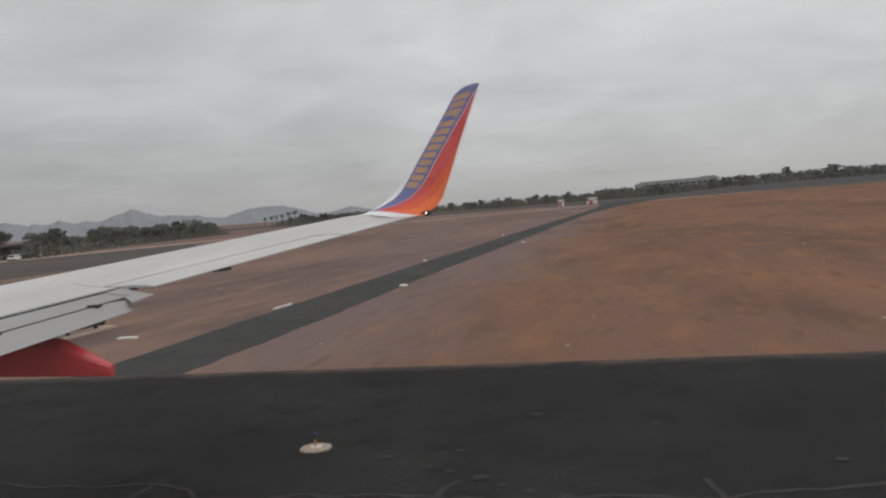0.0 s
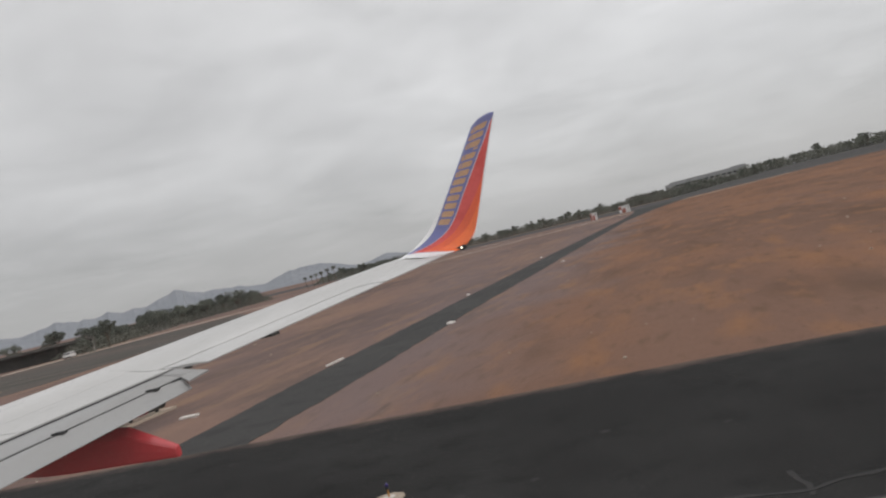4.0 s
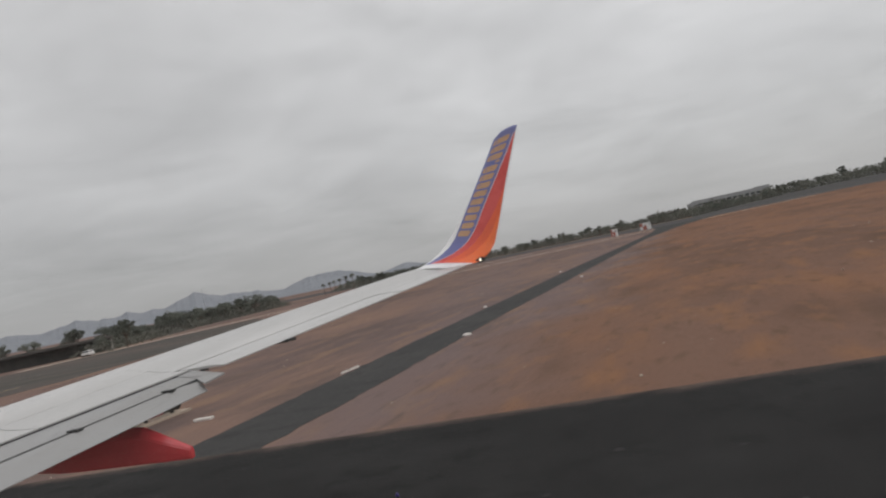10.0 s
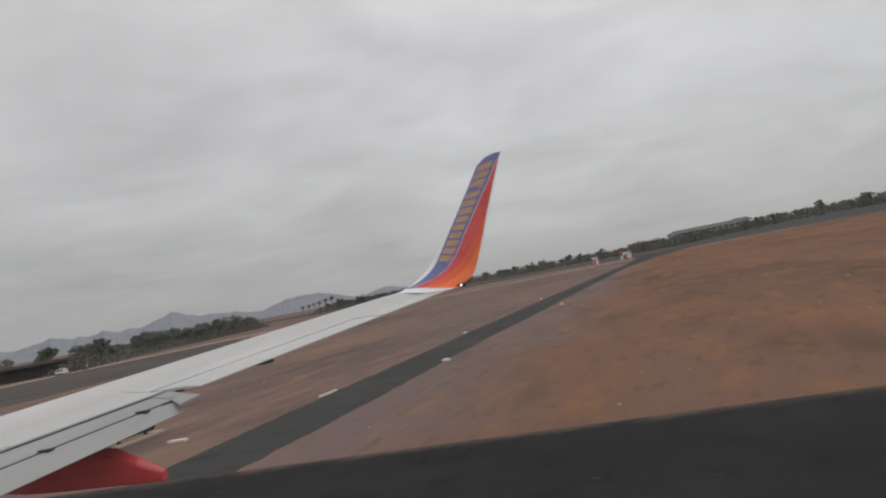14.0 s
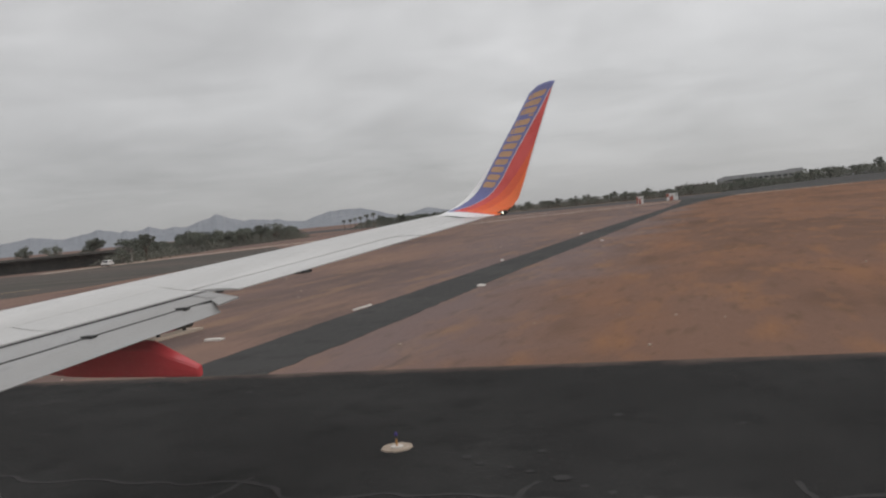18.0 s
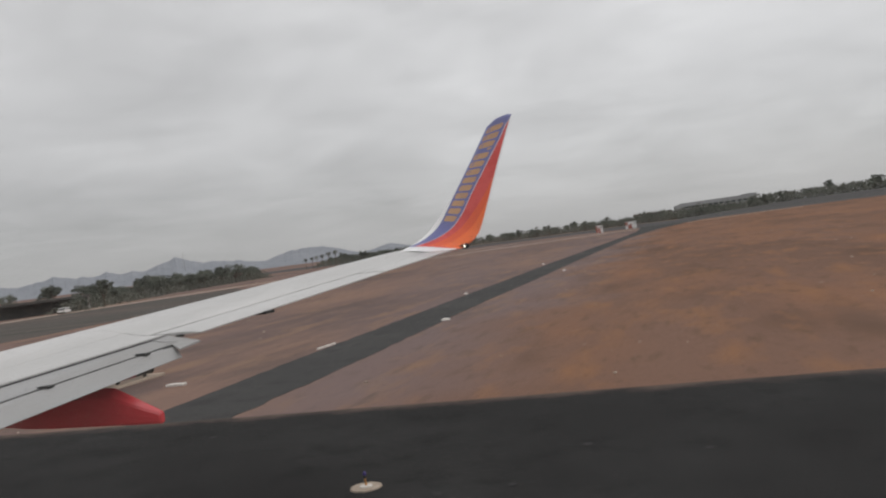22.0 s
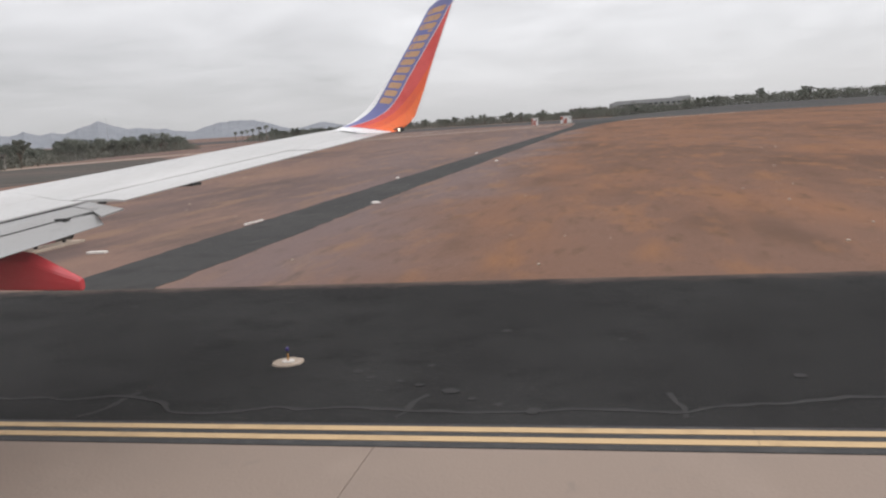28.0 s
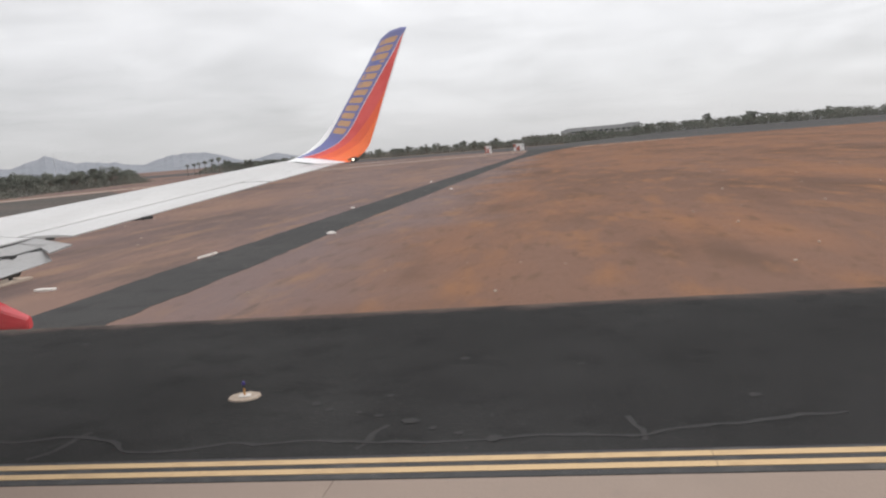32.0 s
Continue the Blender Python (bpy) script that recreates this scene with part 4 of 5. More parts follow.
def build_guard_light(m):
    ob = empty("runway_guard_light", m, "pair of amber runway guard lamps on an amber post, one lit", "light")
    part("concrete_disc", tube([(0, 0, 0, 0.45), (0, 0, 0.03, 0.45), (0, 0, 0.035, 0.43)], 28), PAD, ob, "pale round concrete base")
    part("base_plate", tube([(0, 0, 0.034, 0.13), (0, 0, 0.06, 0.12)], 16), AMBER_STEM, ob, "amber base plate")
    part("post", tube([(0, 0, 0.05, 0.045), (0, 0, 0.12, 0.035), (0, 0, 0.38, 0.035)], 12), AMBER_STEM, ob, "amber painted post")
    part("crossbar", box(-0.30, 0.30, -0.03, 0.03, 0.37, 0.42, 0.01), AMBER_STEM, ob, "amber painted crossbar")
    for x, lit in ((-0.2, True), (0.2, False)):
        head = part("lamp_head", box(x - 0.14, x + 0.14, -0.05, 0.14, 0.36, 0.66, 0.03), BLACK_PAINT, ob, "black square lamp housing")
        part("lens", tube([(x, -0.045, 0.51, 0.10), (x, -0.062, 0.51, 0.095), (x, -0.075, 0.51, 0.05)], 20), AMBER_GLOW if lit else DARK_GLASS, head, "glowing amber lens" if lit else "dark unlit lens")
        part("visor", tube([(x, -0.05, 0.62, 0.016), (x, -0.14, 0.625, 0.016)], 8), BLACK_PAINT, head)
    return ob


build_guard_light(Matrix.Translation((-14.8, 14.5, 0.02)) @ pose(0, 0, 0, 0, 0, 20))


def sign_body(length, h, w, steps=1):
    """An oval tube lying on its side, along y."""
    bm = bmesh.new()
    rings = []
    for y in (0, length):
        rings.append([bm.verts.new((w / 2 * math.copysign(abs(math.cos(a)) ** 0.7, math.cos(a)), y, h / 2 + h / 2 * math.copysign(abs(math.sin(a)) ** 0.8, math.sin(a)))) for a in [k * math.tau / 32 for k in range(32)]])
    for k in range(32):
        bm.faces.new((rings[0][k], rings[0][(k + 1) % 32], rings[1][(k + 1) % 32], rings[1][k]))
    bm.faces.new(rings[0])
    bm.faces.new(rings[1])
    bmesh.ops.recalc_face_normals(bm, faces=bm.faces)
    return bm


def build_sign(m, length, split, left, right, back_split, label, words=True):
    """left and right: (words, face material, letter material) of the two panels on its +x face."""
    ob = empty("airfield_sign", m, label, "sign")
    part("plinth", box(-0.42, 0.42, -0.45, length + 0.35, -0.05, 0.07, 0.015), PAD, ob, "pale concrete plinth")
    for y in (0.35, length / 2, length - 0.35):
        part("leg", box(-0.05, 0.05, y - 0.06, y + 0.06, 0.06, 0.20), SIGN_BLACK, ob)
    lift = Matrix.Translation((0, 0, 0.15))
    h, w = 0.74, 0.46
    for y0, y1, spec in ((0.06, split, left), (split + 0.01, length - 0.06, right)):
        bm = sign_body(y1 - y0, h, w)
        bmesh.ops.transform(bm, matrix=lift @ Matrix.Translation((0, y0, 0)), verts=bm.verts)
        panel = part("panel", bm, spec[1], ob, spec[3])
        if spec[0]:
            tp = text_part("legend", spec[0], 0.50, spec[2], panel, Matrix.Translation((w / 2 + 0.004, (y0 + y1) / 2, 0.15 + h / 2 - 0.03)) @ pose(0, 0, 0, 90, 0, 90) @ Matrix.Diagonal((spec[4], 1, 1, 1)), 0.012, "painted legend")
    for y in (0.0, length - 0.08):
        bm = sign_body(0.06, h + 0.04, w + 0.04)
        bmesh.ops.transform(bm, matrix=Matrix.Translation((0, y, 0.13)), verts=bm.verts)
        part("end_cap", bm, SIGN_BLACK, ob, "black oval end cap")
    part("lock", tube([(0, -0.004, 0.57, 0.035), (0, -0.02, 0.62, 0.03)], 10), STEEL, ob, "small round latch")
    part("top_rail", box(-0.05, 0.05, 0.05, length - 0.05, 0.15 + h - 0.005, 0.15 + h + 0.025, 0.008), SIGN_BLACK, ob, "black top rail")
    return ob


build_sign(Matrix.Translation((-15.1, 24.75, 0.02)), 4.0, 2.9,
           ("25L-7R", SIGN_RED, SIGN_WHITE, "red panel with white legend", 1.22), ("G1", SIGN_BLACK, DULL_YELLOW, "black panel with yellow legend", 1.1), 3.0,
           "red runway sign 25L-7R with black G1 panel on concrete plinth")
build_sign(Matrix.Translation((46.0, 28.5, 0.034)) @ pose(0, 0, 0, 0, 0, -30), 3.6, 1.8,
           ("", SIGN_YELLOW, SIGN_BLACK, "yellow panel", 1.0), ("", SIGN_YELLOW, SIGN_BLACK, "yellow panel", 1.0), 1.8,
           "yellow oval direction sign on the dark asphalt island")


def build_manhole_pad(m, sx, sy, cover):
    ob = empty("manhole_pad", m, "beige concrete pad with an oval iron cover in the dirt", "manhole")
    part("slab", box(-sx / 2, sx / 2, -sy / 2, sy / 2, -0.05, 0.035, 0.012), PAD, ob, "beige concrete slab")
    part("cover", tube([(cover, 0, 0.03, 0.48), (cover, 0, 0.05, 0.48), (cover, 0, 0.056, 0.42)], 28), mat_rust, ob, "brown iron cover")
    part("cover_ring", tube([(cover, 0, 0.03, 0.60), (cover, 0, 0.040, 0.60)], 28), PAD, ob, "worn ring round the cover")
    return ob


mat_rust = mat("rusty_iron", (0.17, 0.12, 0.09), 0.85, 0.2, vary=((3.0, (0.11, 0.08, 0.065), 0.45, 0.65, 6),))
build_manhole_pad(Matrix.Translation((-18.8, 25.3, 0.0)), 2.9, 3.1, 0.1)
build_manhole_pad(Matrix.Translation((18.6, 19.9, 0.0)), 2.9, 3.3, 0.1)


def build_square_frame(m):
    ob = empty("drain_frame", m, "white square concrete frame round a dirt-filled opening", "drain", "drain frames")
    for x0, x1, y0, y1 in ((-1.15, 1.15, -1.15, -0.55), (-1.15, 1.15, 0.55, 1.15), (-1.15, -0.55, -0.546, 0.546), (0.55, 1.15, -0.546, 0.546)):
        part("kerb", box(x0, x1, y0, y1, -0.05, 0.045, 0.012), WHITE_PAINT, ob, "white concrete side")
    part("grate", box(-0.545, 0.545, -0.545, 0.545, -0.04, 0.012), mat_rust, ob, "rusty brown grate")
    return ob


f1 = build_square_frame(Matrix.Translation((-30.4, 30.4, 0)))
copy_thing(f1, Matrix.Translation((-28.5, 33.8, 0)))


def build_flat_marker(m, label, sx=0.34, sy=0.14):
    ob = empty("survey_marker", m, label, "marker", "white markers in the dirt")
    part("block", box(-sx, sx, -sy, sy, -0.03, 0.07, 0.02), WHITE_PAINT, ob, "white painted block")
    return ob


build_flat_marker(Matrix.Translation((-11.95, 25.75, 0)), "white painted concrete block lying in the dirt")


def build_dome(m):
    ob = empty("road_edge_marker", m, "low white domed marker beside the service road", "marker", "road edge markers")
    part("dome", tube([(0, 0, -0.02, 0.34), (0, 0, 0.03, 0.34), (0, 0, 0.08, 0.24), (0, 0, 0.10, 0.10)], 18), WHITE_PAINT, ob, "white dome", smooth=True)
    return ob


d1 = build_dome(Matrix.Translation((-5.95, 39.8, 0)) @ Matrix.Diagonal((0.7, 0.7, 1, 1)))
build_flat_marker(Matrix.Translation((-9.45, 33.2, 0)) @ pose(0, 0, 0, 0, 0, -4), "flat worn white kerb stone beside the service road", 0.05, 0.80)
for x, y in ((-9.5, 58), (-4.7, 75), (-9.7, 95)):
    copy_thing(d1, Matrix.Translation((x, y, 0)) @ Matrix.Diagonal((0.6, 0.6, 1, 1)))


def build_inset(m):
    ob = empty("inset_pavement_light", m, "round steel inset light in the concrete", "light")
    part("ring", tube([(0, 0, 0.0, 0.17), (0, 0, 0.014, 0.17), (0, 0, 0.018, 0.14)], 24), GAP_DARK, ob, "dark ring")
    part("lid", tube([(0, 0, 0.012, 0.135), (0, 0, 0.024, 0.13), (0, 0, 0.028, 0.10)], 24), STEEL, ob, "steel lid")
    return ob


build_inset(Matrix.Translation((-14.75, 8.6, 0.024)))


def build_stake(m):
    ob = empty("reflector_stake", m, "round dark red reflector on a short post", "reflector", "reflector stakes along the apron")
    part("foot", tube([(0, 0, 0, 0.11), (0, 0, 0.03, 0.10), (0, 0, 0.04, 0.04)], 14), RUBBER, ob, "black rubber foot")
    part("post", tube([(0, 0, 0.03, 0.022), (0, 0, 0.30, 0.022)], 8), BLACK_PAINT, ob, "dark post")
    part("disc", tube([(0, -0.02, 0.38, 0.05), (0, -0.03, 0.38, 0.10), (0, 0.03, 0.38, 0.10), (0, 0.04, 0.38, 0.05)], 16), CANOE_RED, ob, "round red reflector")
    return ob


st = build_stake(Matrix.Translation((114, 11.7, 0.022)))
for k in range(1, 9):
    copy_thing(st, Matrix.Translation((114 + 2.9 * k, 11.7 - 0.05 * k, 0.022)))


def build_shelter(m, wide, label):
    ob = empty("equipment_shelter", m, label, "shelter", "shelters across the airfield")
    h = 3.0
    for k in range(4):
        for j in range(2):
            red = k == 0 if wide < 3 else k == 1 - j
            part("wall_panel", box(-wide / 2 + wide * k / 4, -wide / 2 + wide * (k + 1) / 4 - 0.01, -1.2, 1.2, h * j / 2, h * (j + 1) / 2 - 0.01), SHED_RED if red else SHED_WHITE, ob, "red panel" if red else "white panel")
    part("roof", box(-wide / 2 - 0.15, wide / 2 + 0.15, -1.35, 1.35, h - 0.01, h + 0.14, 0.03), SHED_WHITE, ob, "white flat roof")
    part("door", box(-0.45, 0.45, -1.24, -1.19, 0.05, 2.05), SHED_RED, ob, "red door")
    part("vent", box(wide / 2 - 0.7, wide / 2 - 0.2, -1.25, -1.19, 2.0, 2.5, 0.01), DARK_GLASS, ob, "dark vent grille")
    part("mast", tube([(wide / 2 - 0.3, 0, h, 0.05), (wide / 2 - 0.3, 0, h + 1.6, 0.03)], 8), STEEL, ob, "thin steel mast")
    return ob


build_shelter(Matrix.Translation((-27.2, 365, 0)), 2.6, "small white and red airfield equipment shelter")
build_shelter(Matrix.Translation((-15.4, 392, 0)), 4.8, "wider white and red airfield equipment shelter")


# ---- stones and dry tufts on the dirt ----
def build_stones():
    bm = bmesh.new()
    rnd = random.Random(5)
    for _ in range(140):
        x, y = rnd.uniform(-60, 60), 19.3 + 60 * rnd.random() ** 2
        if -9.6 < x < -4.2 or x > 24 and y < 52:
            continue
        r = rnd.uniform(0.02, 0.06)
        q = bmesh.ops.create_icosphere(bm, subdivisions=1, radius=r)
        bmesh.ops.transform(bm, matrix=Matrix.Translation((x, y, r * 0.25)) @ Matrix.Diagonal((rnd.uniform(0.8, 1.6), rnd.uniform(0.7, 1.2), rnd.uniform(0.4, 0.8), 1)), verts=q["verts"])
    structure("stones", bm, PAD, "scattered small pale stones on the dirt", "stones", "stuff")


build_stones()


# ---- trees ----
def tree_meshes(seed, height, spread, lean=0.0):
    rnd = random.Random(seed)
    bm = bmesh.new()
    fork = height * rnd.uniform(0.25, 0.38)
    add_tube(bm, [(0, 0, -0.2, height * 0.035), (rnd.uniform(-.1, .1), 0, fork * 0.5, height * 0.026), (lean * 0.3, rnd.uniform(-.1, .1), fork, height * 0.022)], 8)
    tips = []
    for k in range(6):
        a = k * math.tau / 6 + rnd.uniform(-0.4, 0.4)
        reach, top = spread * rnd.uniform(0.35, 0.8), height * rnd.uniform(0.55, 0.88)
        end = (reach * math.cos(a) + lean, reach * math.sin(a), top)
        add_tube(bm, [(lean * 0.3, 0, fork * 0.95, height * 0.014), (end[0] * 0.5, end[1] * 0.5, (fork + top) / 2 + 0.2, height * 0.010), (*end, height * 0.004)], 6)
        tips.append(Vector(end))
    tips.append(Vector((lean, 0, height * 0.86)))
    trunk = bpy.data.meshes.new("trunk")
    bm.to_mesh(trunk)
    bm.free()
    trunk.materials.append(BARK)
    verts, faces = [], []
    for t in tips:
        for _ in range(3):
            c = t + Vector((rnd.gauss(0, spread * 0.20), rnd.gauss(0, spread * 0.20), rnd.gauss(0, height * 0.07)))
            r = rnd.uniform(0.20, 0.36) * spread
            for _ in range(104):
                d = Vector((rnd.gauss(0, 1), rnd.gauss(0, 1), rnd.gauss(0, 0.8))).normalized() * r * rnd.uniform(0.45, 1.05)
                p = c + Vector((d.x, d.y, d.z * 0.72))
                q = Euler((rnd.uniform(0, 6), rnd.uniform(0, 6), rnd.uniform(0, 6))).to_matrix()
                s = rnd.uniform(0.035, 0.075) * height * 0.42
                i = len(verts)
                verts += [p + q @ Vector(v) * s for v in ((-1, -0.5, 0), (0.2, -0.8, 0.15), (1, 0.3, -0.1), (-0.2, 0.8, 0.1))]
                faces.append((i, i + 1, i + 2, i + 3))
    crown = bpy.data.meshes.new("crown")
    crown.from_pydata([tuple(v) for v in verts], [], faces)
    crown.materials.append(LEAF)
    return trunk, crown


KINDS = [tree_meshes(1, 7.0, 3.4), tree_meshes(2, 8.5, 3.2, 0.5), tree_meshes(3, 6.0, 3.6), tree_meshes(4, 9.5, 3.0), tree_meshes(5, 5.0, 3.3, -0.4)]
TREE_LABEL = ("broad haze-greyed green tree at the airfield edge", "tall leaning haze-greyed green tree at the airfield edge", "low spreading olive-green tree at the airfield edge",
              "tall narrow dark green tree at the airfield edge", "short bushy olive tree at the airfield edge")


def plant(kind, x, y, s, turn, z=0.0):
    ob = empty("tree", pose(x, y, z, 0, 0, turn) @ Matrix.Diagonal((s, s, s, 1)), TREE_LABEL[kind], "tree", "trees along the airfield edge")
    shared("trunk", KINDS[kind][0], ob, Matrix())
    shared("crown", KINDS[kind][1], ob, Matrix())


def polar(az, d):
    return d * math.sin(radians(az)), d * math.cos(radians(az))


TALL = (7.0, 8.5, 6.0, 9.5, 5.0)


def plant_all():
    rnd = random.Random(21)
    for k in range(48):  # near row, running away behind the perimeter path
        f = k / 47
        x, y = polar(-38.6 + 11.2 * f + rnd.uniform(-0.25, 0.25), 176 + 130 * f + rnd.uniform(-5, 16))
        kind = rnd.choice((0, 0, 1, 2, 2, 4))
        plant(kind, x, y, rnd.uniform(2.5, 5.2) / TALL[kind] * (0.82 if f < 0.38 else 1.12), rnd.uniform(0, 360))
    for az, d, h, kind in ((-39.7, 250, 6.6, 1), (-40.1, 256, 6.0, 0), (-42.4, 262, 5.4, 2), (-38.2, 262, 5.6, 2), (-37.0, 250, 5.6, 4), (-36.55, 190, 5.7, 3), (-34.4, 240, 5.5, 0), (-44.0, 255, 5.8, 0), (-46.0, 260, 5.6, 1)):
        plant(kind, *polar(az, d), h / TALL[kind], az * 31)
    for k in range(22):
        f = k / 21
        plant(rnd.choice((0, 2, 3, 4)), *polar(-22.6 + 6.5 * f + rnd.uniform(-0.2, 0.2), 520 + 120 * f + rnd.uniform(-12, 12)), rnd.uniform(0.62, 0.95), rnd.uniform(0, 360))
    for k in range(110):  # far row across the runway
        x = -200 + 600 * (k + rnd.uniform(-0.4, 0.4)) / 110
        kind = rnd.choice((0, 1, 2, 3, 4, 0, 2, 4))
        far = x > 24
        plant(kind, x, (668 if far else 655) + rnd.uniform(-20, 22), rnd.uniform(5.4, 7.2) / TALL[kind] * (1.0 if x < 50 else 1.12), rnd.uniform(0, 360), 3.1 if x > 66 else 0.0)
    for x, h in ((112, 11.0), (142, 10.5), (145.5, 10.0), (-72, 8.6), (20, 8.6), (198, 9.5)):
        plant(3, x, 660, h / TALL[3], x * 7, 3.1 if x > 66 else 0.0)


plant_all()


def build_woods():
    """The thick scrub and woods behind and under the single trees."""
    rnd = random.Random(31)
    verts, faces = [], []

    def clump(x, y, r, h, z=0.0, leaves=34, leaf=1.0):
        for _ in range(leaves):
            dx, dy = rnd.gauss(0, r), rnd.gauss(0, r * 0.6)
            dome = math.exp(-(dx / (r * 1.9)) ** 2)
            p = Vector((x + dx, y + dy, z + rnd.random() ** 0.7 * h * dome))
            q = Euler((rnd.uniform(0, 6), rnd.uniform(0, 6), rnd.uniform(0, 6))).to_matrix()
            s = rnd.uniform(0.25, 0.5) * (0.5 + h * 0.13) * leaf
            i = len(verts)
            verts.extend(tuple(p + q @ Vector(v) * s) for v in ((-1, -0.5, 0), (0.2, -0.8, 0.15), (1, 0.3, -0.1), (-0.2, 0.8, 0.1)))
            faces.append((i, i + 1, i + 2, i + 3))
    for k in range(1700):
        x = -262 + 720 * rnd.random()
        clump(x, 648 + rnd.uniform(-8, 55), 3.6, rnd.uniform(3.6, 6.4) * (0.98 if x < 62 else 1.3), 3.0 if x > 66 else 0.0)
    for k in range(230):
        f = rnd.random()
        clump(*polar(-38.8 + 11.8 * f, 176 + 132 * f + rnd.uniform(-6, 22)), 2.2, rnd.uniform(0.9, 3.2), 0.0, 110, 0.58)
    for k in range(40):
        clump(*polar(-47 + 8.5 * rnd.random(), 218 + 30 * rnd.random()), 1.8, rnd.uniform(1.2, 2.6), 0.0, 100, 0.58)
    for k in range(170):
        f = rnd.random()
        clump(*polar(-23.4 + 7.5 * f, 505 + 150 * f + rnd.uniform(-10, 20)), 3.2, rnd.uniform(2, 4.6))
    for k in range(200):
        x = rnd.uniform(-28, 72)
        clump(x, 690 + rnd.uniform(-6, 6), 3.2, rnd.uniform(5.0, 9.0) + 4.0 * max(0.0, noise.noise((x * 0.07, 2.2, 0))))
    me = bpy.data.meshes.new("far_woods")
    me.from_pydata(verts, [], faces)
    me.materials.append(SCRUB)
    tagged(new("far_woods", me), "dense haze-greyed olive scrub and woods along the horizon", "woods", "", "stuff")


build_woods()


def palm_meshes():
    rnd = random.Random(40)
    bm = bmesh.new()
    add_tube(bm, [(0, 0, -0.2, 0.26), (0.05, 0, 3, 0.19), (0.12, 0.05, 6, 0.17), (0.15, 0.05, 8.2, 0.16)], 8)
    trunk = bpy.data.meshes.new("trunk")
    bm.to_mesh(trunk)
    bm.free()
    trunk.materials.append(BARK)
    verts, faces = [], []
    for k in range(26):
        a, rise, n = rnd.uniform(0, math.tau), rnd.uniform(-0.6, 1.0), 5
        for j in range(n):
            f0, f1 = j / n, (j + 1) / n
            for s in (-1, 1):
                i = len(verts)
                for f, w in ((f0, 0.0), (f0, 0.32), (f1, 0.26 * (1 - f1)), (f1, 0.0)):
                    r = 1.9 * f
                    zz = 8.2 + rise * r * 0.8 - 0.42 * r * r
                    verts.append((0.15 + r * math.cos(a) - s * w * math.sin(a), 0.05 + r * math.sin(a) + s * w * math.cos(a), zz - w * 0.4))
                faces.append((i, i + 1, i + 2, i + 3))
    crown = bpy.data.meshes.new("crown")
    crown.from_pydata(verts, [], faces)
    crown.materials.append(PALM_LEAF)
    return trunk, crown


def plant_palms():
    rnd = random.Random(44)
    trunk, crown = palm_meshes()
    rows = [(*polar(-24.35 + 0.385 * k + rnd.uniform(-0.06, 0.06), 437), 0.66 + 0.055 * k + rnd.uniform(-0.03, 0.03)) for k in range(6)]
    for x, y, s in rows + [(-99, 640, 0.92), (-90, 640, 0.95), (-46, 642, 1.0), (-62, 640, 0.9)]:
        ob = empty("palm_tree", pose(x, y, 0, 0, 0, rnd.uniform(0, 360)) @ Matrix.Diagonal((s, s, s, 1)), "tall thin palm tree on the horizon", "palm tree", "palms on the horizon")
        shared("trunk", trunk, ob, Matrix())
        shared("crown", crown, ob, Matrix())


plant_palms()


# ---- buildings, vehicles, masts ----
def build_terminal():
    ob = empty("terminal_building", Matrix.Translation((40, 700, 0)), "long low grey building with a shallow grey roof behind trees", "building")
    part("main_wall", box(-37, 26, 0, 30, 0, 10.2), WALL_GREY, ob, "grey wall")
    bm = bmesh.new()
    outline = ((-37.2, 9.2), (-32, 11.6), (14, 12.0), (15, 12.7), (26.2, 12.7), (26.2, 10.22), (-37.2, 8.4))
    for y in (-0.2, 31):
        bm.faces.new([bm.verts.new((x, y, z)) for x, z in outline])
    a, b = [list(f.verts) for f in bm.faces]
    for k in range(len(a)):
        bm.faces.new((a[k], a[(k + 1) % len(a)], b[(k + 1) % len(a)], b[k]))
    bmesh.ops.recalc_face_normals(bm, faces=bm.faces)
    part("roof", bm, ROOF_GREY, ob, "shallow grey roof")
    part("side_wing_wall", box(-68, -38.05, 2, 26, 0, 6.9), WALL_GREY, ob, "grey low wing")
    part("side_wing_roof", box(-69, -38.4, 1, 27, 6.9, 7.7, 0.1), WALL_BROWN, ob, "brown flat roof")
    for k in range(12):
        w = part("window", box(-29 + 4.5 * k, -29 + 4.5 * k + 3.2, -0.12, 0.05, 7.6, 9.0), DARK_GLASS, ob, "dark glazed bay")
        part("frame", box(-29 + 4.5 * k - 0.1, -29 + 4.5 * k + 3.3, -0.16, -0.121, 9.0, 9.2), WALL_GREY, w)


build_terminal()


def build_shed():
    ob = empty("open_hangar", Matrix.Translation((-127, 132, 0)) @ pose(0, 0, 0, 0, 0, 44) @ Matrix.Diagonal((1, 1, 0.76, 1)), "low open-fronted hangar with a flat roof and dark interior", "building")
    part("roof", box(-12, 21, -1.2, 9, 3.3, 3.95, 0.05), WALL_DARK, ob, "dark flat roof")
    part("roof_edge", box(-12.02, 21.02, -1.26, -1.21, 3.72, 3.97, 0.01), WALL_DARK, ob, "dark roof edge")
    # dark colour of the back wall stands in for shade under the roof
    part("back_wall", box(-11.6, 20.6, 2.4, 2.7, 0, 3.5), WALL_DARK, ob, "timber back wall painted dark for the interior's shade")
    for x in (-11.9, 20.6):
        part("side_wall", box(x, x + 0.3, 0, 8.4, 0, 3.5), WALL_TAN, ob, "tan side wall")
    for k in range(7):
        part("post", box(-9.2 + 4.6 * k - 0.12, -9.2 + 4.6 * k + 0.12, 0, 0.24, 0, 3.5), WALL_DARK, ob)


build_shed()


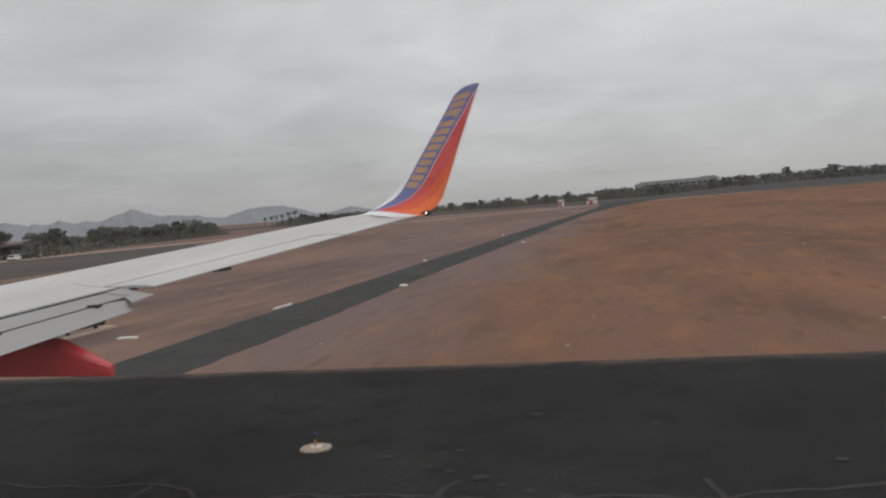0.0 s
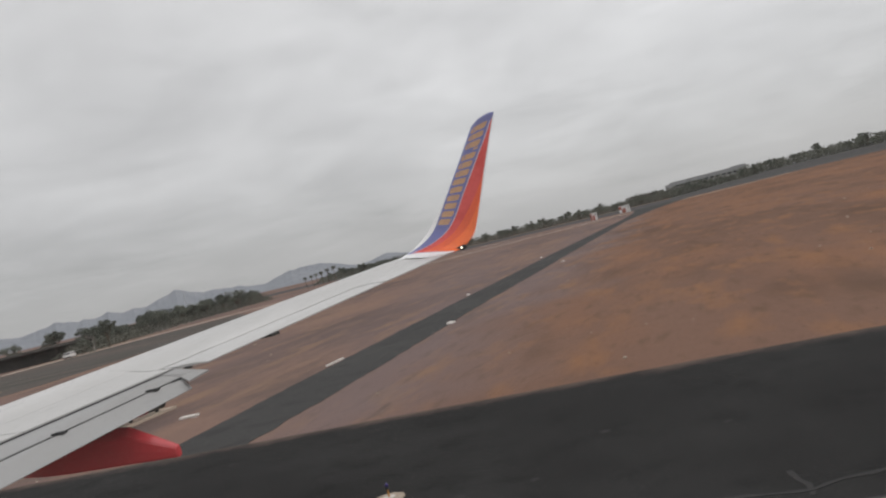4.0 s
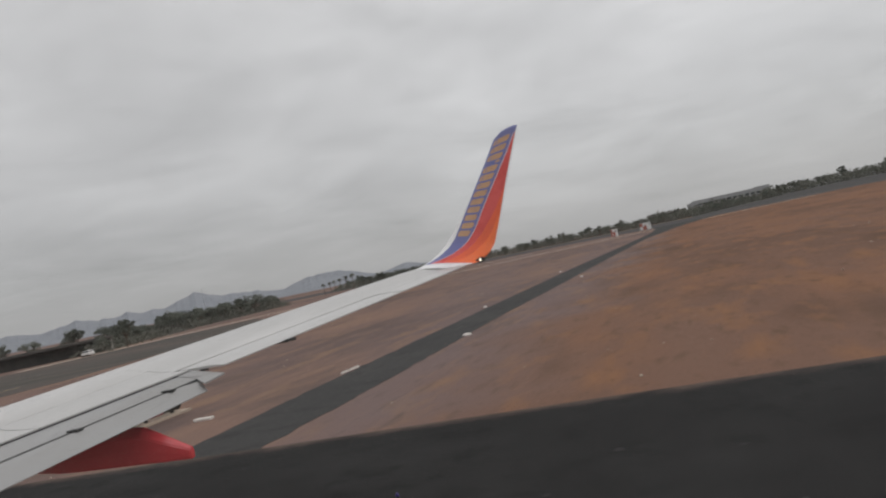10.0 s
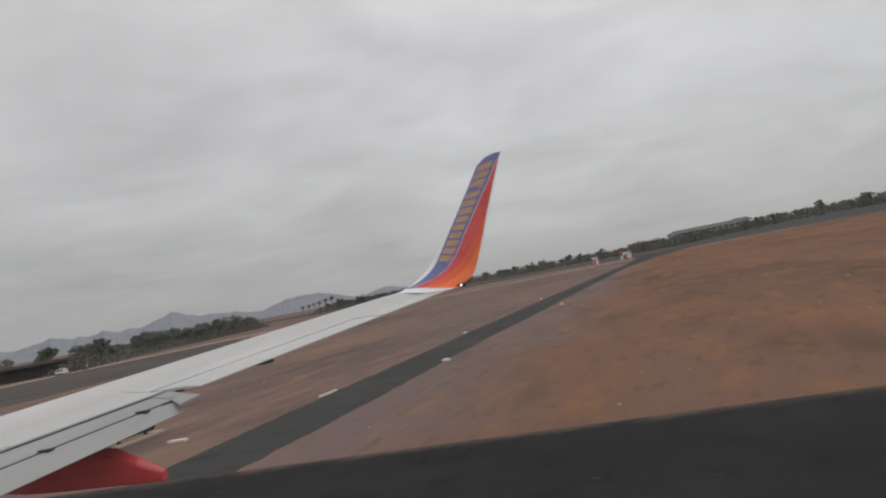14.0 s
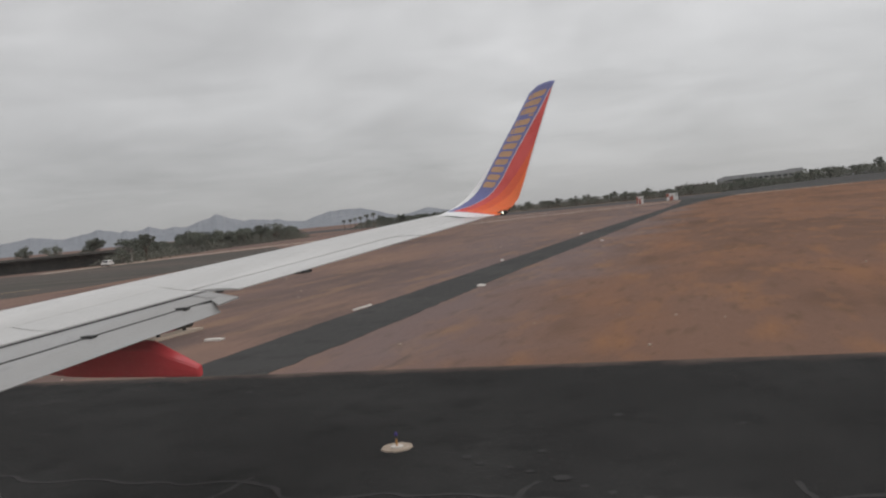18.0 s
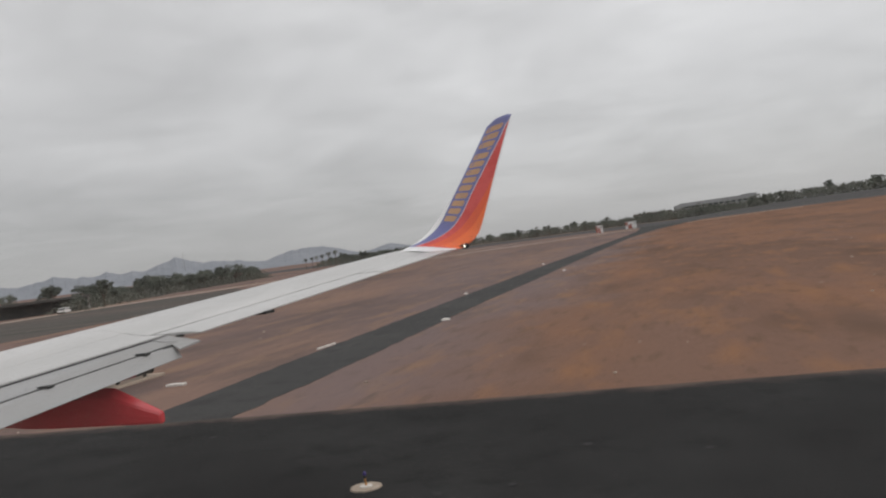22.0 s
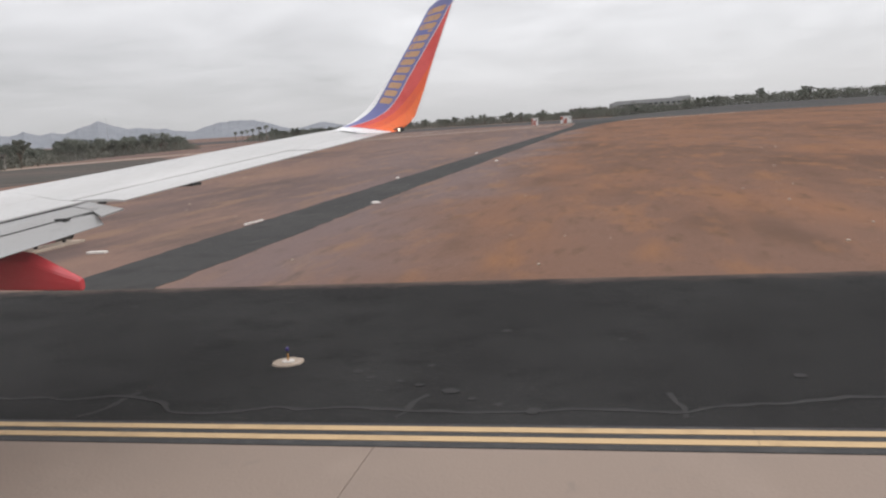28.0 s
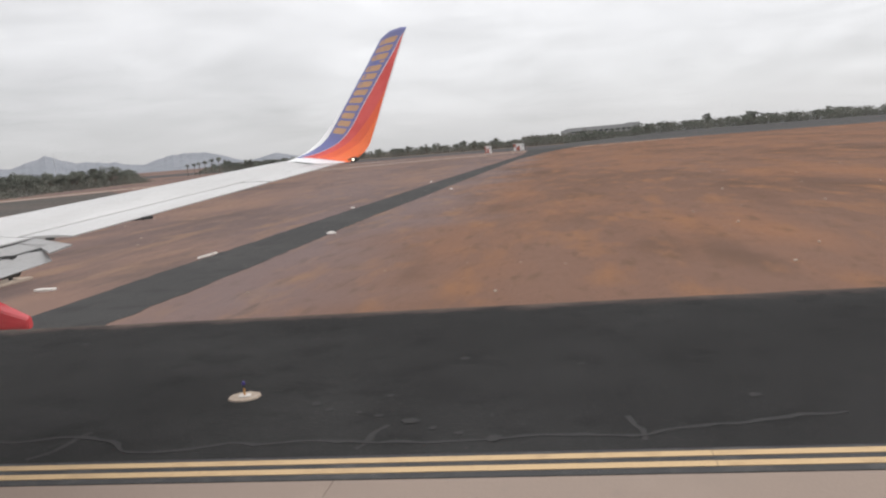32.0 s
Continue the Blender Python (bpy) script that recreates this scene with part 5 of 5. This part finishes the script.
def build_van(m, label):
    ob = empty("parked_van", m, label, "van")
    part("body", box(-2.3, 2.3, -0.92, 0.92, 0.38, 1.15, 0.14), SHED_WHITE, ob, "white body")
    cab = part("cabin", box(-1.5, 2.2, -0.85, 0.85, 1.1, 1.85, 0.16), SHED_WHITE, ob, "white roof and cabin")
    part("windscreen", box(-1.54, -1.40, -0.7, 0.7, 1.22, 1.72, 0.02), DARK_GLASS, cab, "dark windscreen")
    for x in (-1.2, 0.1, 1.3):
        part("side_window", box(x, x + 0.85, -0.88, -0.82, 1.25, 1.68, 0.02), DARK_GLASS, cab, "dark side window")
    part("bumper", box(-2.42, -2.25, -0.85, 0.85, 0.32, 0.6, 0.04), BLACK_PAINT, ob, "dark bumper")
    for x in (-1.45, 1.4):
        for y in (-0.82, 0.82):
            w = part("wheel", tube([(x, y - 0.11, 0.33, 0.27), (x, y - 0.08, 0.33, 0.33), (x, y + 0.08, 0.33, 0.33), (x, y + 0.11, 0.33, 0.27)], 16), RUBBER, ob, "black tyre")
            part("rim", tube([(x, y - 0.12, 0.33, 0.17), (x, y + 0.12, 0.33, 0.17)], 12), STEEL, w, "steel rim")
    return ob


build_van(Matrix.Translation((-107, 133, 0)) @ pose(0, 0, 0, 0, 0, 112) @ Matrix.Diagonal((0.75, 0.75, 0.6, 1)), "small white van parked below the trees")
for x, y, h in ((-330, 520, 22),):
    mast = empty("radio_mast", Matrix.Translation((x, y, 0)), "thin grey lattice radio mast on the horizon", "mast")
    for k in range(3):
        a = k * math.tau / 3
        part("leg", tube([(0.5 * math.cos(a), 0.5 * math.sin(a), 0, 0.035), (0.12 * math.cos(a), 0.12 * math.sin(a), h, 0.025)], 6), STEEL, mast)
    for k in range(9):
        r = 0.5 - 0.38 * k / 9
        part("ring", tube([(r * math.cos(a), r * math.sin(a), h * (k + 0.5) / 9, 0.03) for a in (0, 2.09, 4.18, 6.28)], 5), STEEL, mast)


# ---- mountains ----
def build_mountains():
    bm = bmesh.new()
    R = 4300
    rows = []
    peaks = ((-19.2, 0.56, 1.8), (14, 0.28, 4.0), (22, 0.33, 4.0))
    ridges = ((-33.3, 1.44, 0.36), (-35.9, 0.88, 0.16), (-37.5, 1.00, 0.27), (-38.9, 0.95, 0.30), (-40.5, 1.10, 0.22), (-44.4, 1.02, 0.20), (-48.5, 1.0, 0.2), (-31.0, 0.92, 0.16), (-29.3, 0.78, 0.40))
    n = 520
    for i in range(n + 1):
        az = -60 + 100 * i / n
        el = 0.02
        for c, h, w in peaks:
            el = max(el, h * math.exp(-abs((az - c) / w) ** 1.3))
        for c, h, s in ridges:
            el = max(el, h - s * abs(az - c) ** 0.9)
        el = max(el, (0.97 + 0.03 * (az + 25.0)) * math.exp(-abs((az + 24.9) / 3.0) ** 2.6))  # a flat-topped ridge
        el *= 1.0 + 0.03 * noise.noise((az * 0.9, 0.3, 0)) + 0.07 * noise.noise((az * 2.3, 1.3, 0)) + 0.06 * noise.noise((az * 6.0, 2.3, 0))
        top = R * math.tan(radians(el)) + 3.7
        col = []
        for k in range(9):
            f = k / 8
            r = R - 700 * (1 - f) + 60 * noise.noise((az * 0.7, f * 4, 2.0))
            z = top * (f ** 1.25) * (1 + 0.10 * (1 - f) * noise.noise((az * 1.4, f * 5, 5))) if k else -3
            col.append(bm.verts.new((r * math.sin(radians(az)), r * math.cos(radians(az)), z)))
        rows.append(col)
    for a, b in zip(rows, rows[1:]):
        for k in range(8):
            bm.faces.new((a[k], b[k], b[k + 1], a[k + 1]))
    bmesh.ops.recalc_face_normals(bm, faces=bm.faces)
    structure("mountains", bm, HAZED_ROCK, "desert mountain range on the horizon, haze painted into its blue-grey colour", "mountains")


build_mountains()


# ---- concrete slabs of the taxiway ----
def build_taxiway():
    bed = structure("taxiway", slab([(-140, -14), (170, -14), (170, 8.97), (-140, 8.97)], -0.06, -0.004), OLD_ASPHALT, "wide beige concrete taxiway of large slabs", "pavement")
    bm = bmesh.new()
    add_box(bm, -3.746, 3.746, -3.746, 3.746, -0.05, 0.024, 0.006)
    me = bpy.data.meshes.new("concrete_slab")
    bm.to_mesh(me)
    bm.free()
    me.materials.append(CONCRETE)
    for i in range(41):
        for j in range(3):
            shared("concrete_slab", me, bed, Matrix.Translation((-136 + 7.5 * i, 5.22 - 7.5 * j, 0)))


build_taxiway()
